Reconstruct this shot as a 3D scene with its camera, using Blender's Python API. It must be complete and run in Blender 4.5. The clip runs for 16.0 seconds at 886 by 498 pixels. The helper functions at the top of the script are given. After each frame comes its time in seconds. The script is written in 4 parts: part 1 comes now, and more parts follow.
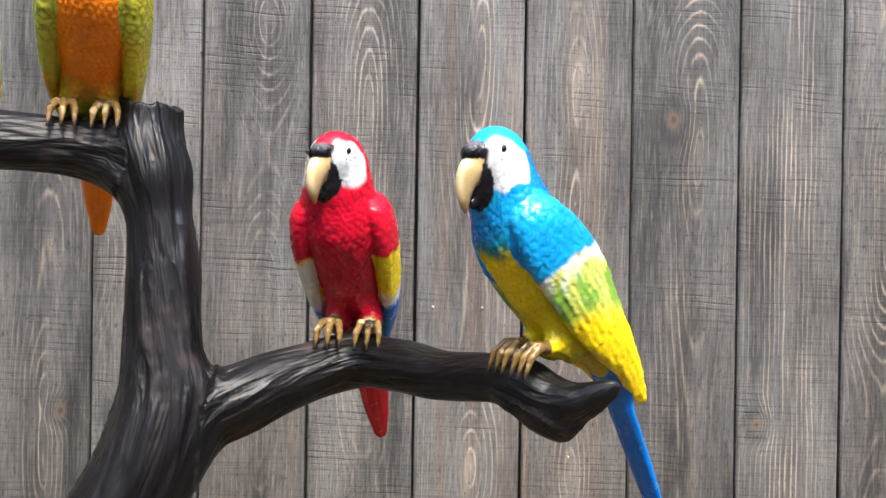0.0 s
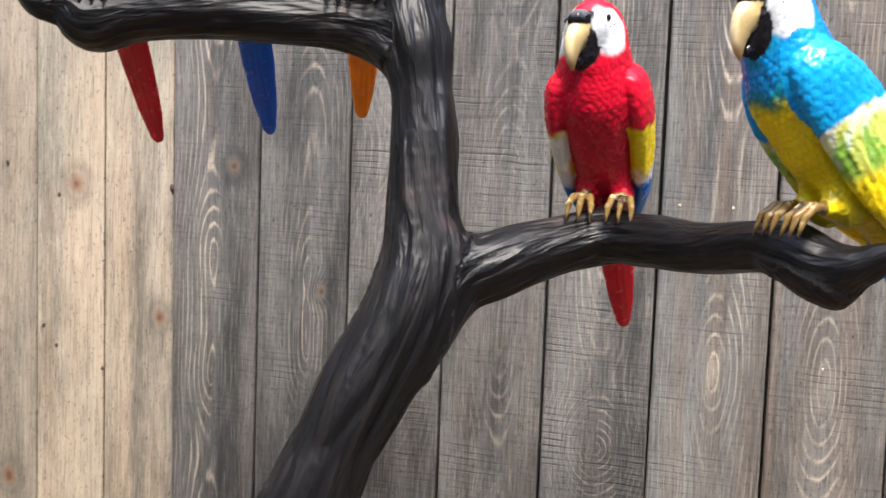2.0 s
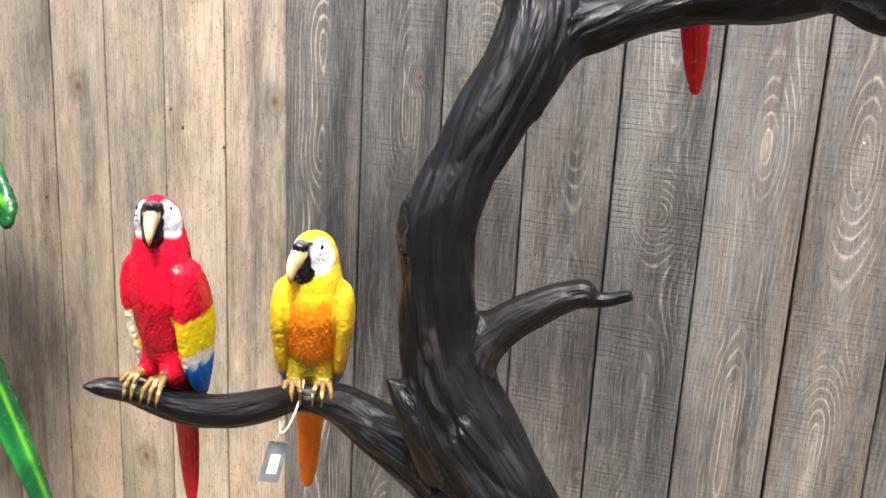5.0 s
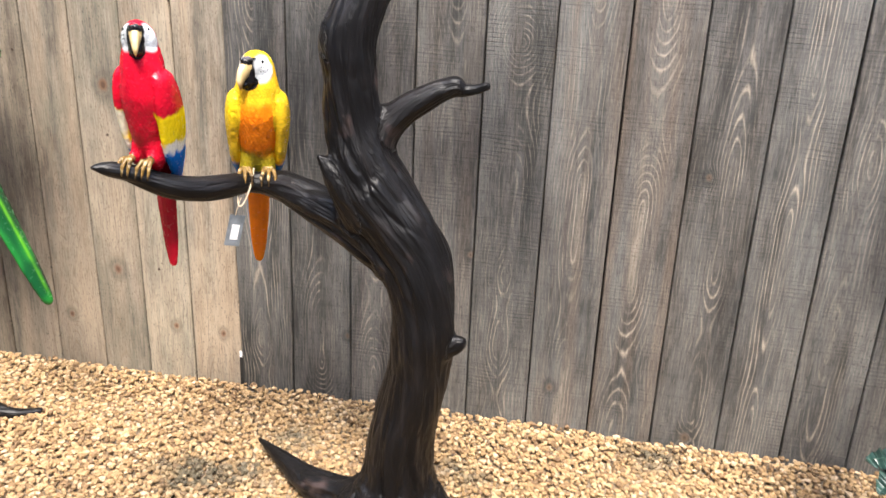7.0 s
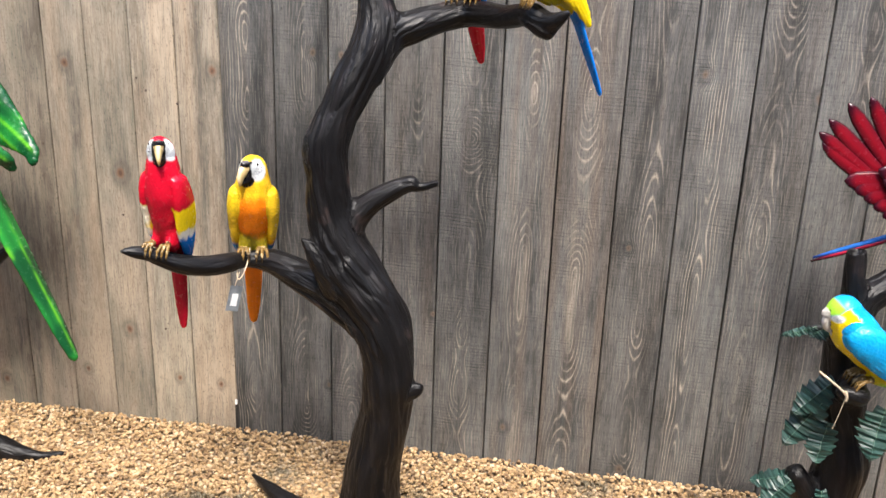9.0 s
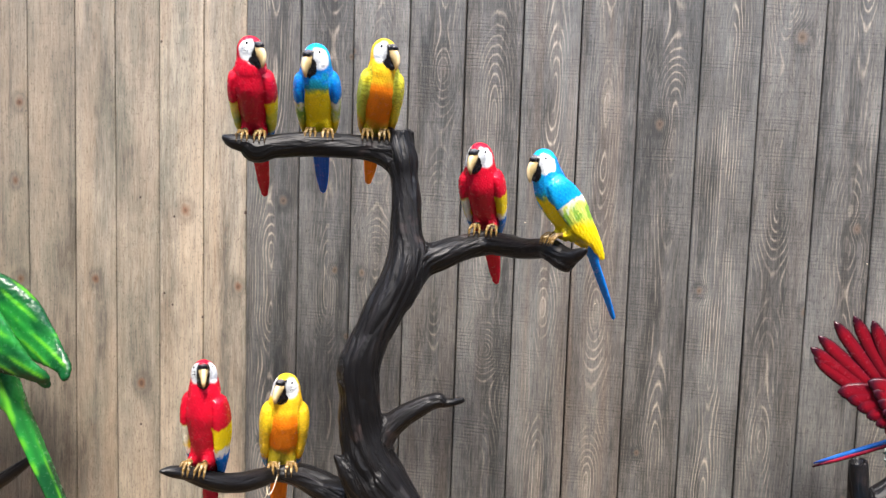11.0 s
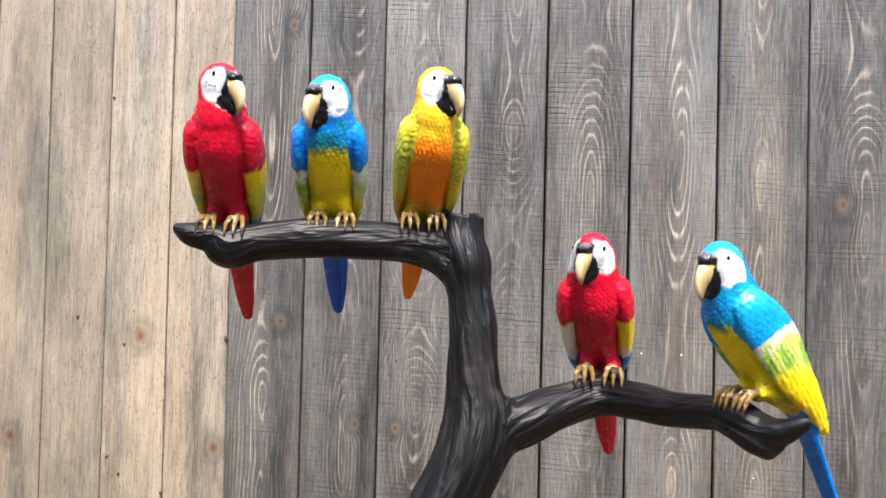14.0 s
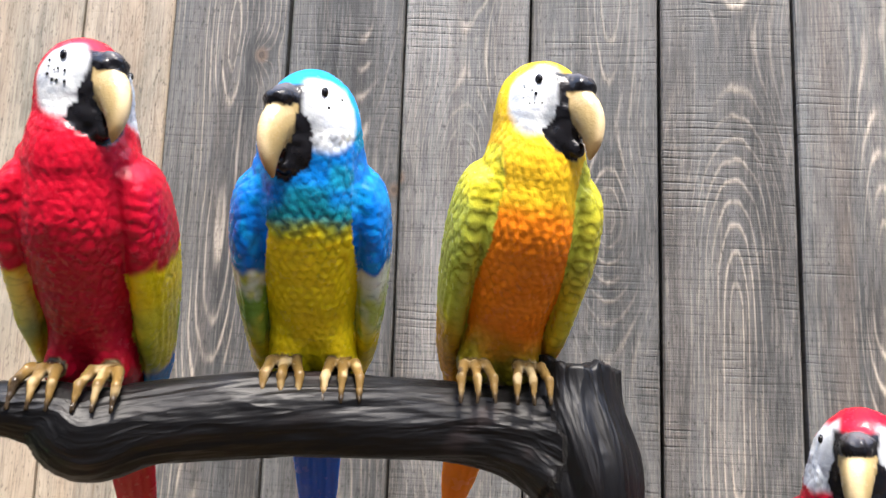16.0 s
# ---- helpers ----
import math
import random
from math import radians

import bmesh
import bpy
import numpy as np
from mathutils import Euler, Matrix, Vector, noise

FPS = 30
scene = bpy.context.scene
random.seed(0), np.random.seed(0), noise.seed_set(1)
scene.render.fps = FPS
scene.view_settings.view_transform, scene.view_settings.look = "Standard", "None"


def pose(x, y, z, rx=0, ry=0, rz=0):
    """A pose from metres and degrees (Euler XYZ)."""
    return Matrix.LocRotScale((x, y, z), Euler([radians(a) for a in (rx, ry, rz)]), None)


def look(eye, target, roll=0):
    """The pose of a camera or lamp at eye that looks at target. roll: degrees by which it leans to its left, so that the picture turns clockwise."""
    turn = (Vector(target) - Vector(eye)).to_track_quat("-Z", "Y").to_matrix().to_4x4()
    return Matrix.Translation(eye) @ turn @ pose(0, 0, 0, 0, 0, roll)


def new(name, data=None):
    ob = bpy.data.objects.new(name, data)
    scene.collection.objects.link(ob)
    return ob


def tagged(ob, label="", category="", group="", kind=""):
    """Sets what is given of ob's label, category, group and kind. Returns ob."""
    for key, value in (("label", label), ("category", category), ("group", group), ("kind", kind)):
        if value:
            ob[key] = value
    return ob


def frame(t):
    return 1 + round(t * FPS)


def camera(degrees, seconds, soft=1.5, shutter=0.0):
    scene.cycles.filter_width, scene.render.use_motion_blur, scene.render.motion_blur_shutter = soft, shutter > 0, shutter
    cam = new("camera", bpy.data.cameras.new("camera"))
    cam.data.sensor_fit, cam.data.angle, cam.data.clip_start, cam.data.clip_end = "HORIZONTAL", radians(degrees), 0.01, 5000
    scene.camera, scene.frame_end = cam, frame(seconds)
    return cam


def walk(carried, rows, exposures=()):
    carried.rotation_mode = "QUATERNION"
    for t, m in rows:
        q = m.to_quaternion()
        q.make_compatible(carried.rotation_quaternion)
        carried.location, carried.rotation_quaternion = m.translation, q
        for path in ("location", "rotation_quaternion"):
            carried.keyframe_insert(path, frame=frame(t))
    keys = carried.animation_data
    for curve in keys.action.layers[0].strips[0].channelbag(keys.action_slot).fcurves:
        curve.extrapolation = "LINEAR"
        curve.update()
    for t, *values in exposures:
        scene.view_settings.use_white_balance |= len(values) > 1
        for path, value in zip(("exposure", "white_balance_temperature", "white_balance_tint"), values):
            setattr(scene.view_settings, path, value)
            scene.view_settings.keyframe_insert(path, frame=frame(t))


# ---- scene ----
cam = camera(55.6, 16.0, soft=1.5, shutter=0.2)
PATH = [
    (0, (-0.018, 0.007, 1.342), (0.012, 2.007, 1.342), 1.2),
    (0.5, (-0.009, 0.006, 1.332), (-0.084, 2.004, 1.306), 1.4),
    (1, (-0.007, 0.01, 1.313), (-0.177, 2.002, 1.249), 1.9),
    (1.5, (-0.022, 0.011, 1.293), (-0.351, 1.981, 1.184), 2.2),
    (2, (-0.044, -0.001, 1.267), (-0.528, 1.935, 1.13), 2.5),
    (2.5, (-0.077, -0.017, 1.249), (-0.652, 1.888, 1.052), 2.6),
    (3, (-0.111, -0.043, 1.222), (-0.741, 1.838, 0.965), 3.0),
    (3.5, (-0.137, -0.078, 1.194), (-0.792, 1.785, 0.879), 3.3),
    (4, (-0.142, -0.11, 1.178), (-0.756, 1.755, 0.796), 3.3),
    (4.2, (-0.141, -0.131, 1.171), (-0.723, 1.739, 0.765), 3.3),
    (6.3, (0.04, -0.439, 1.12), (-0.409, 1.43, 0.565), 3.2),
    (6.5, (0.04, -0.492, 1.112), (-0.372, 1.374, 0.522), 3.0),
    (7, (0.054, -0.616, 1.116), (-0.263, 1.233, 0.421), 2.8),
    (7.5, (0.073, -0.709, 1.125), (-0.192, 1.122, 0.365), 2.5),
    (8, (0.113, -0.777, 1.146), (-0.151, 1.057, 0.394), 2.7),
    (8.5, (0.146, -0.856, 1.204), (-0.132, 1.01, 0.541), 2.8),
    (9, (0.165, -0.917, 1.267), (-0.136, 0.972, 0.684), 2.4),
    (9.5, (0.14, -0.985, 1.317), (-0.157, 0.939, 0.857), 1.6),
    (9.6, (0.145, -0.974, 1.318), (-0.164, 0.955, 0.889), 1.3),
    (10, (0.073, -1.04, 1.348), (-0.191, 0.916, 1.026), 1.3),
    (10.2, (0.059, -1.059, 1.36), (-0.197, 0.904, 1.077), 1.6),
    (12.3, (0.045, -0.836, 1.385), (-0.233, 1.143, 1.314), 3.5),
    (12.5, (0.05, -0.775, 1.384), (-0.248, 1.202, 1.33), 3.7),
    (13, (-0.004, -0.624, 1.384), (-0.33, 1.349, 1.353), 2.9),
    (13.5, (-0.092, -0.497, 1.394), (-0.395, 1.48, 1.395), 1.8),
    (14, (-0.139, -0.338, 1.394), (-0.439, 1.638, 1.447), 1.8),
    (14.5, (-0.182, -0.149, 1.398), (-0.506, 1.821, 1.516), 2.4),
    (15, (-0.244, 0.005, 1.409), (-0.56, 1.971, 1.591), 2.1),
    (15.5, (-0.301, 0.132, 1.428), (-0.558, 2.1, 1.677), 1.8),
    (16, (-0.309, 0.228, 1.453), (-0.562, 2.185, 1.782), 2.3),
]
walk(cam, [(t, look(eye, target, roll)) for t, eye, target, roll in PATH], [(0.0, 2.60), (4.0, 2.80), (6.4, 2.97), (7.0, 2.78), (7.5, 2.44), (8.5, 2.44), (9.3, 2.60), (10.0, 2.50), (12.5, 2.72), (14.0, 2.70), (15.0, 2.62), (16.0, 2.62)])

# ---------------------------------------------------------------- light
world = bpy.data.worlds.new("sky_world")
scene.world = world
world.use_nodes = True
wn, wl = world.node_tree.nodes, world.node_tree.links
sky = wn.new("ShaderNodeTexSky")
sky.sky_type, sky.sun_disc = "NISHITA", False
sky.sun_elevation, sky.sun_rotation = radians(60), radians(165)
sky.air_density, sky.dust_density, sky.ozone_density = 1.0, 2.0, 1.0
wl.new(sky.outputs["Color"], wn["Background"].inputs["Color"])
wn["Background"].inputs["Strength"].default_value = 0.15
sun = new("sun", bpy.data.lights.new("sun", "SUN"))
sun.data.energy, sun.data.angle, sun.data.color = 1.15, radians(14), (1.0, 0.93, 0.84)
sun.matrix_world = look((0.13, -0.48, 0.87), (0, 0, 0))


# ---------------------------------------------------------------- small tools
def vnoise(p, seed=0):
    """Smooth value noise in -1..1 on an (n, 3) array."""
    p = np.asarray(p, np.float64) + seed * 17.31
    i = np.floor(p).astype(np.int64)
    f = p - i
    f = f * f * (3 - 2 * f)

    def h(a, b, c):
        n = (a * 73856093) ^ (b * 19349663) ^ (c * 83492791)
        n = (n ^ (n >> 13)) * 1274126177
        return ((n ^ (n >> 16)) & 65535) / 32767.5 - 1

    out = 0
    for dx in (0, 1):
        for dy in (0, 1):
            for dz in (0, 1):
                w = (f[:, 0] if dx else 1 - f[:, 0]) * (f[:, 1] if dy else 1 - f[:, 1]) * (f[:, 2] if dz else 1 - f[:, 2])
                out = out + w * h(i[:, 0] + dx, i[:, 1] + dy, i[:, 2] + dz)
    return out


def step(a, b, x):
    t = np.clip((x - a) / (b - a), 0, 1)
    return t * t * (3 - 2 * t)


def mesh_of(name, verts, faces, smooth=True):
    me = bpy.data.meshes.new(name)
    me.from_pydata(np.asarray(verts, float).tolist(), [], np.asarray(faces).tolist() if isinstance(faces, np.ndarray) else faces)
    if smooth:
        me.polygons.foreach_set("use_smooth", [True] * len(me.polygons))
    me.update()
    return me


def part(name, bm, material, parent, label=""):
    """Links a bmesh or a mesh as one mesh object under a thing or a part."""
    if isinstance(bm, bmesh.types.BMesh):
        me = bpy.data.meshes.new(name)
        bm.to_mesh(me)
        bm.free()
    else:
        me = bm
    if material and not me.materials:
        me.materials.append(material)
    ob = new(name, me)
    ob.parent = parent
    return tagged(ob, label)


class Field:
    """A distance field on a grid, filled shape by shape and turned into one smooth skin."""

    def __init__(self, low, high, h):
        self.low, self.h = np.array(low, float), h
        self.n = np.ceil((np.array(high) - self.low) / h).astype(int) + 1
        self.f = np.full(self.n, 1.0, np.float32)

    def region(self, low, high):
        a = np.clip(np.floor((np.array(low) - self.low) / self.h).astype(int), 0, self.n)
        b = np.clip(np.ceil((np.array(high) - self.low) / self.h).astype(int) + 1, 0, self.n)
        s = tuple(slice(x, y) for x, y in zip(a, b))
        ax = [self.low[k] + self.h * np.arange(a[k], b[k]) for k in range(3)]
        return s, [ax[0][:, None, None].astype(np.float32), ax[1][None, :, None].astype(np.float32), ax[2][None, None, :].astype(np.float32)]

    def join(self, low, high, fn, k):
        s, g = self.region(low, high)
        d, old = fn(*g), self.f[s]
        if k > 0:
            e = np.maximum(k - np.abs(d - old), 0) / k
            self.f[s] = np.minimum(d, old) - e * e * k * 0.25
        else:
            self.f[s] = np.minimum(d, old)

    def skin(self):
        f, n = self.f, self.n
        neg = f < 0
        cnt = np.zeros(n - 1, np.int8)
        for dx in (0, 1):
            for dy in (0, 1):
                for dz in (0, 1):
                    cnt += neg[dx:n[0] - 1 + dx, dy:n[1] - 1 + dy, dz:n[2] - 1 + dz]
        cells = np.argwhere((cnt > 0) & (cnt < 8))
        index = np.full(n - 1, -1, np.int64)
        index[tuple(cells.T)] = np.arange(len(cells))
        acc, num = np.zeros((len(cells), 3)), np.zeros(len(cells))
        corner = [(a, b, c) for a in (0, 1) for b in (0, 1) for c in (0, 1)]
        val = {c: f[tuple((cells + np.array(c)).T)].astype(float) for c in corner}
        for c in corner:
            for k in range(3):
                if c[k] == 0:
                    o = list(c)
                    o[k] = 1
                    a, b = val[c], val[tuple(o)]
                    m = (a < 0) != (b < 0)
                    t = np.where(m, a / np.where(m, a - b, 1), 0)
                    q = np.array(c, float)[None, :].repeat(len(cells), 0)
                    q[:, k] += t
                    acc += q * m[:, None]
                    num += m
        verts = self.low + self.h * (cells + acc / num[:, None])
        quads = []
        for k in range(3):
            u, v = (k + 1) % 3, (k + 2) % 3
            s0, s1 = [slice(1, -1)] * 3, [slice(1, -1)] * 3
            s0[k], s1[k] = slice(0, -1), slice(1, None)
            a, b = neg[tuple(s0)], neg[tuple(s1)]
            e = np.argwhere(a != b)
            flip = b[tuple(e.T)]
            p = e + 1
            p[:, k] -= 1
            du, dv = np.eye(3, dtype=int)[u], np.eye(3, dtype=int)[v]
            q = np.stack([index[tuple((p - du - dv).T)], index[tuple((p - dv).T)], index[tuple(p.T)], index[tuple((p - du).T)]], 1)
            q[flip] = q[flip][:, ::-1]
            quads.append(q)
        return verts, np.concatenate(quads)


def normals_of(v, q):
    n = np.cross(v[q[:, 2]] - v[q[:, 0]], v[q[:, 3]] - v[q[:, 1]])
    out = np.zeros_like(v)
    for k in range(4):
        np.add.at(out, q[:, k], n)
    return out / (np.linalg.norm(out, axis=1)[:, None] + 1e-12)


def ellipsoid(c, r, rot=None):
    c, r = np.array(c, float), np.array(r, float)
    m = np.array(rot) if rot is not None else np.eye(3)

    def fn(x, y, z):
        x, y, z = x - c[0], y - c[1], z - c[2]
        p = [m[0][k] * x + m[1][k] * y + m[2][k] * z for k in range(3)]
        k0 = np.sqrt(sum((p[k] / r[k]) ** 2 for k in range(3)))
        k1 = np.sqrt(sum((p[k] / r[k] ** 2) ** 2 for k in range(3))) + 1e-9
        return k0 * (k0 - 1) / k1

    big = r.max()
    return fn, c - big, c + big


def cone(a, b, ra, rb):
    a, b = np.array(a, float), np.array(b, float)
    d = b - a
    l2 = float(d @ d) + 1e-12

    def fn(x, y, z):
        t = np.clip(((x - a[0]) * d[0] + (y - a[1]) * d[1] + (z - a[2]) * d[2]) / l2, 0, 1)
        return np.sqrt((x - a[0] - t * d[0]) ** 2 + (y - a[1] - t * d[1]) ** 2 + (z - a[2] - t * d[2]) ** 2) - (ra + (rb - ra) * t)

    r = max(ra, rb)
    return fn, np.minimum(a, b) - r, np.maximum(a, b) + r


def spline(pts, per=6):
    """A smooth run through rows of x, y, z, radius."""
    p = np.array(pts, float)
    p = np.vstack([2 * p[0] - p[1], p, 2 * p[-1] - p[-2]])
    out = []
    for i in range(1, len(p) - 2):
        for t in np.linspace(0, 1, per, endpoint=False):
            a, b, c, d = p[i - 1], p[i], p[i + 1], p[i + 2]
            out.append(0.5 * (2 * b + (c - a) * t + (2 * a - 5 * b + 4 * c - d) * t ** 2 + (3 * b - a - 3 * c + d) * t ** 3))
    out.append(p[-2])
    out = np.array(out)
    out[:, 3] = np.where(np.abs(out[:, 3]) < 0.0012, 0.0012, out[:, 3])
    return out


# ---------------------------------------------------------------- materials
class Nodes:
    def __init__(self, name):
        self.mat = bpy.data.materials.new(name)
        self.mat.use_nodes = True
        self.n, self.l = self.mat.node_tree.nodes, self.mat.node_tree.links
        self.bsdf = self.n["Principled BSDF"]

    def put(self, socket, value):
        if isinstance(value, bpy.types.NodeSocket):
            self.l.new(value, socket)
        else:
            socket.default_value = value

    def math(self, op, a, b=0.0, c=0.0, clamp=False):
        n = self.n.new("ShaderNodeMath")
        n.operation, n.use_clamp = op, clamp
        for s, v in zip(n.inputs, (a, b, c)):
            self.put(s, v)
        return n.outputs[0]

    def noise(self, vec, scale, detail=3.0, rough=0.55, distort=0.0):
        n = self.n.new("ShaderNodeTexNoise")
        self.put(n.inputs["Vector"], vec)
        for k, v in (("Scale", scale), ("Detail", detail), ("Roughness", rough), ("Distortion", distort)):
            n.inputs[k].default_value = v
        return n.outputs["Fac"]

    def mapped(self, vec, scale=(1, 1, 1), loc=(0, 0, 0)):
        n = self.n.new("ShaderNodeMapping")
        self.put(n.inputs["Vector"], vec)
        self.put(n.inputs["Scale"], scale)
        self.put(n.inputs["Location"], loc)
        return n.outputs[0]

    def ramp(self, fac, stops):
        n = self.n.new("ShaderNodeValToRGB")
        self.put(n.inputs[0], fac)
        e = n.color_ramp.elements
        while len(e) < len(stops):
            e.new(0.5)
        for el, (p, c) in zip(e, stops):
            el.position, el.color = p, (*c, 1) if len(c) == 3 else c
        return n.outputs[0]

    def mix(self, fac, a, b, mode="MIX"):
        n = self.n.new("ShaderNodeMix")
        n.data_type, n.blend_type = "RGBA", mode
        self.put(n.inputs[0], fac)
        for s, v in ((n.inputs[6], a), (n.inputs[7], b)):
            self.put(s, (*v, 1) if isinstance(v, tuple) and len(v) == 3 else v)
        return n.outputs[2]

    def coords(self, which="Object"):
        return self.n.new("ShaderNodeTexCoord").outputs[which]

    def random(self):
        return self.n.new("ShaderNodeObjectInfo").outputs["Random"]

    def bump(self, height, strength, dist, normal=None):
        n = self.n.new("ShaderNodeBump")
        self.put(n.inputs["Height"], height)
        n.inputs["Strength"].default_value, n.inputs["Distance"].default_value = strength, dist
        if normal:
            self.l.new(normal, n.inputs["Normal"])
        return n.outputs[0]

    def done(self, color=None, rough=None, normal=None, **other):
        for key, v in (("Base Color", color), ("Roughness", rough), ("Normal", normal)):
            if v is not None:
                self.put(self.bsdf.inputs[key], (*v, 1) if isinstance(v, tuple) and len(v) == 3 else v)
        for key, v in other.items():
            self.bsdf.inputs[key.replace("_", " ")].default_value = v
        return self.mat


def wood(name, deep, mid, pale, warm, knot_color, cloud_amount, saw_amount, tints=None):
    """Rough-sawn board. The mesh carries "board" (tone, warmth, strength of the ring lines) and "figure" (pith offset, slant of the cut, saw marks)."""
    m = Nodes(name)
    co, rnd = m.coords(), m.random()
    sep = m.n.new("ShaderNodeSeparateXYZ")
    m.l.new(co, sep.inputs[0])
    x, z = sep.outputs[0], sep.outputs[2]
    own = []
    for key in ("board", "figure"):
        at = m.n.new("ShaderNodeAttribute")
        at.attribute_name = key
        part3 = m.n.new("ShaderNodeSeparateXYZ")
        m.l.new(at.outputs["Vector"], part3.inputs[0])
        own.append(part3.outputs)
    tone, warmth, line_amount = own[0]
    pith, slant, sawn = own[1]
    shift = m.math("MULTIPLY", rnd, 61.0)
    comb = m.n.new("ShaderNodeCombineXYZ")
    m.put(comb.inputs[0], x), m.put(comb.inputs[1], shift), m.put(comb.inputs[2], z)
    p = comb.outputs[0]
    mul, add, sub = (lambda a, b, c=False: m.math("MULTIPLY", a, b, clamp=c)), (lambda a, b: m.math("ADD", a, b)), (lambda a, b, c=False: m.math("SUBTRACT", a, b, clamp=c))
    over = lambda n, t, g: mul(sub(n, t, True), g, True)
    noise = lambda sx, sz, detail=2.0, rough=0.55, at=(0, 0, 0): m.noise(m.mapped(p, (sx, 1, sz), at), 1.0, detail, rough)
    # a cut through a leaning log: long flames and ovals along the board
    lean = mul(sub(noise(0.2, 1.9, 1.0), 0.5), slant)
    wob = mul(sub(noise(16, 3.2, 2.0), 0.5), 0.016)
    xx = add(sub(x, pith), wob)
    r = m.math("SQRT", add(mul(xx, xx), mul(lean, lean)))
    # knots pull the rings round them
    vor = m.n.new("ShaderNodeTexVoronoi")
    vor.voronoi_dimensions = "2D"
    vor.inputs["Scale"].default_value = 1.0
    flat = m.n.new("ShaderNodeCombineXYZ")
    m.put(flat.inputs[0], add(mul(x, 5.2), shift)), m.put(flat.inputs[1], mul(z, 4.0))
    m.put(vor.inputs["Vector"], flat.outputs[0])
    pick = m.n.new("ShaderNodeSeparateColor")
    m.l.new(vor.outputs["Color"], pick.inputs[0])
    kd = add(mul(vor.outputs["Distance"], add(0.75, mul(pick.outputs[1], 1.1))), mul(sub(noise(60, 45), 0.5), 0.05))
    kd = add(kd, m.math("LESS_THAN", pick.outputs[0], 0.66))
    near = sub(1.0, mul(kd, 4.2), True)
    r = add(r, mul(mul(near, near), 0.024))
    r = add(r, mul(noise(75, 13), 0.0034))
    wave = add(mul(m.math("SINE", mul(r, 900.0)), 0.5), 0.5)
    fine = add(mul(m.math("SINE", mul(r, 2300.0)), 0.5), 0.5)
    mid_zone = m.math("POWER", 2.718, mul(mul(xx, xx), -900.0))
    ring = mul(m.math("POWER", wave, 7.0), over(noise(60, 6.5, 3.0), 0.36, 4.5))
    lines = mul(mul(ring, line_amount), add(0.22, mul(mid_zone, 0.95)))
    lines = mul(lines, over(noise(13, 2.6, 2.0, at=(4, 0, 2)), 0.36, 5.0))
    heart = mul(m.math("POWER", 2.718, mul(mul(r, r), -9000.0)), over(noise(30, 3.4), 0.40, 5.0))
    fibre, speck = noise(430, 20, 3.0, 0.7), noise(300, 120, 2.0, 0.7)
    stain = noise(13, 1.7, 5.0, 0.72)
    cloud = noise(7, 4.2, 3.0, 0.6, (7, 3, 1))
    streak = noise(55, 1.1, 3.0, 0.65, (9, 2, 4))
    base = m.ramp(stain, [(0.36, deep), (0.5, mid), (0.64, tuple(c * 1.45 for c in mid))])
    base = m.mix(mul(over(noise(22, 0.9, 3.0, at=(2, 6, 8)), 0.42, 4.0), mul(warmth, 0.75)), base, warm)
    if tints:
        base = m.mix(over(noise(11, 1.7, 3.0, 0.6), 0.46, 3.0), base, tints[0])
        base = m.mix(over(noise(8, 2.6, 4.0, 0.65, (3, 5, 7)), 0.48, 3.2), base, tints[1])
        base = m.mix(over(noise(40, 22, 4.0, 0.7), 0.52, 1.4), base, pale)
        base = m.mix(mul(lines, 0.55, True), base, tuple(c * 0.55 for c in warm))
        base = m.mix(mul(mul(fine, mid_zone), mul(line_amount, 0.14)), base, tuple(c * 0.5 for c in warm))
    else:
        base = m.mix(mul(heart, mul(warmth, 0.6), True), base, pale)
        base = m.mix(mul(lines, 1.15, True), base, pale)
        base = m.mix(mul(mul(m.math("POWER", fine, 3.0), over(noise(20, 2.0, 2.0), 0.45, 4.0)), mul(line_amount, 0.18)), base, pale)
    base = m.mix(mul(over(m.math("SUBTRACT", 1.0, streak), 0.54, 4.5), 0.5), base, tuple(c * 0.8 for c in deep))
    base = m.mix(mul(sub(fibre, 0.52, True), 1.5), base, pale)
    base = m.mix(mul(sub(0.48, fibre, True), 2.9), base, tuple(c * 0.5 for c in deep))
    base = m.mix(over(m.math("SUBTRACT", 1.0, speck), 0.57, 4.0), base, tuple(c * 0.4 for c in deep))
    # saw marks across the board, dark cuts with a raised pale lip
    drift = add(mul(noise(5, 7), 9.0), mul(x, 14.0))
    cut = m.math("SINE", add(mul(z, 700.0), mul(drift, 1.6)))
    where = mul(mul(over(noise(9, 15, 3.0), 0.44, 4.0), over(noise(30, 160, 2.0, at=(1, 4, 2)), 0.36, 4.0)), mul(sawn, saw_amount))
    dark_cut = mul(m.math("POWER", add(mul(cut, 0.5), 0.5), 9.0), where)
    lip = mul(m.math("POWER", sub(0.5, mul(cut, 0.5)), 5.0), where)
    hair = noise(7, 520, 2.0, 0.6)
    base = m.mix(mul(dark_cut, 0.8, True), base, tuple(c * 0.4 for c in deep))
    base = m.mix(mul(lip, 0.16, True), base, pale)
    base = m.mix(mul(over(hair, 0.52, 3.5), mul(sawn, 0.65 * saw_amount)), base, tuple(c * 0.5 for c in deep))
    knot = sub(1.0, mul(kd, 15.0), True)
    rim = sub(1.0, m.math("ABSOLUTE", sub(mul(kd, 15.0), 1.3)), True)
    base = m.mix(over(knot, 0.0, 1.6), base, knot_color)
    base = m.mix(mul(over(knot, 0.62, 4.0), 0.7), base, tuple(c * 0.35 for c in knot_color))
    base = m.mix(mul(rim, 0.45), base, tuple(c * 0.6 for c in deep))
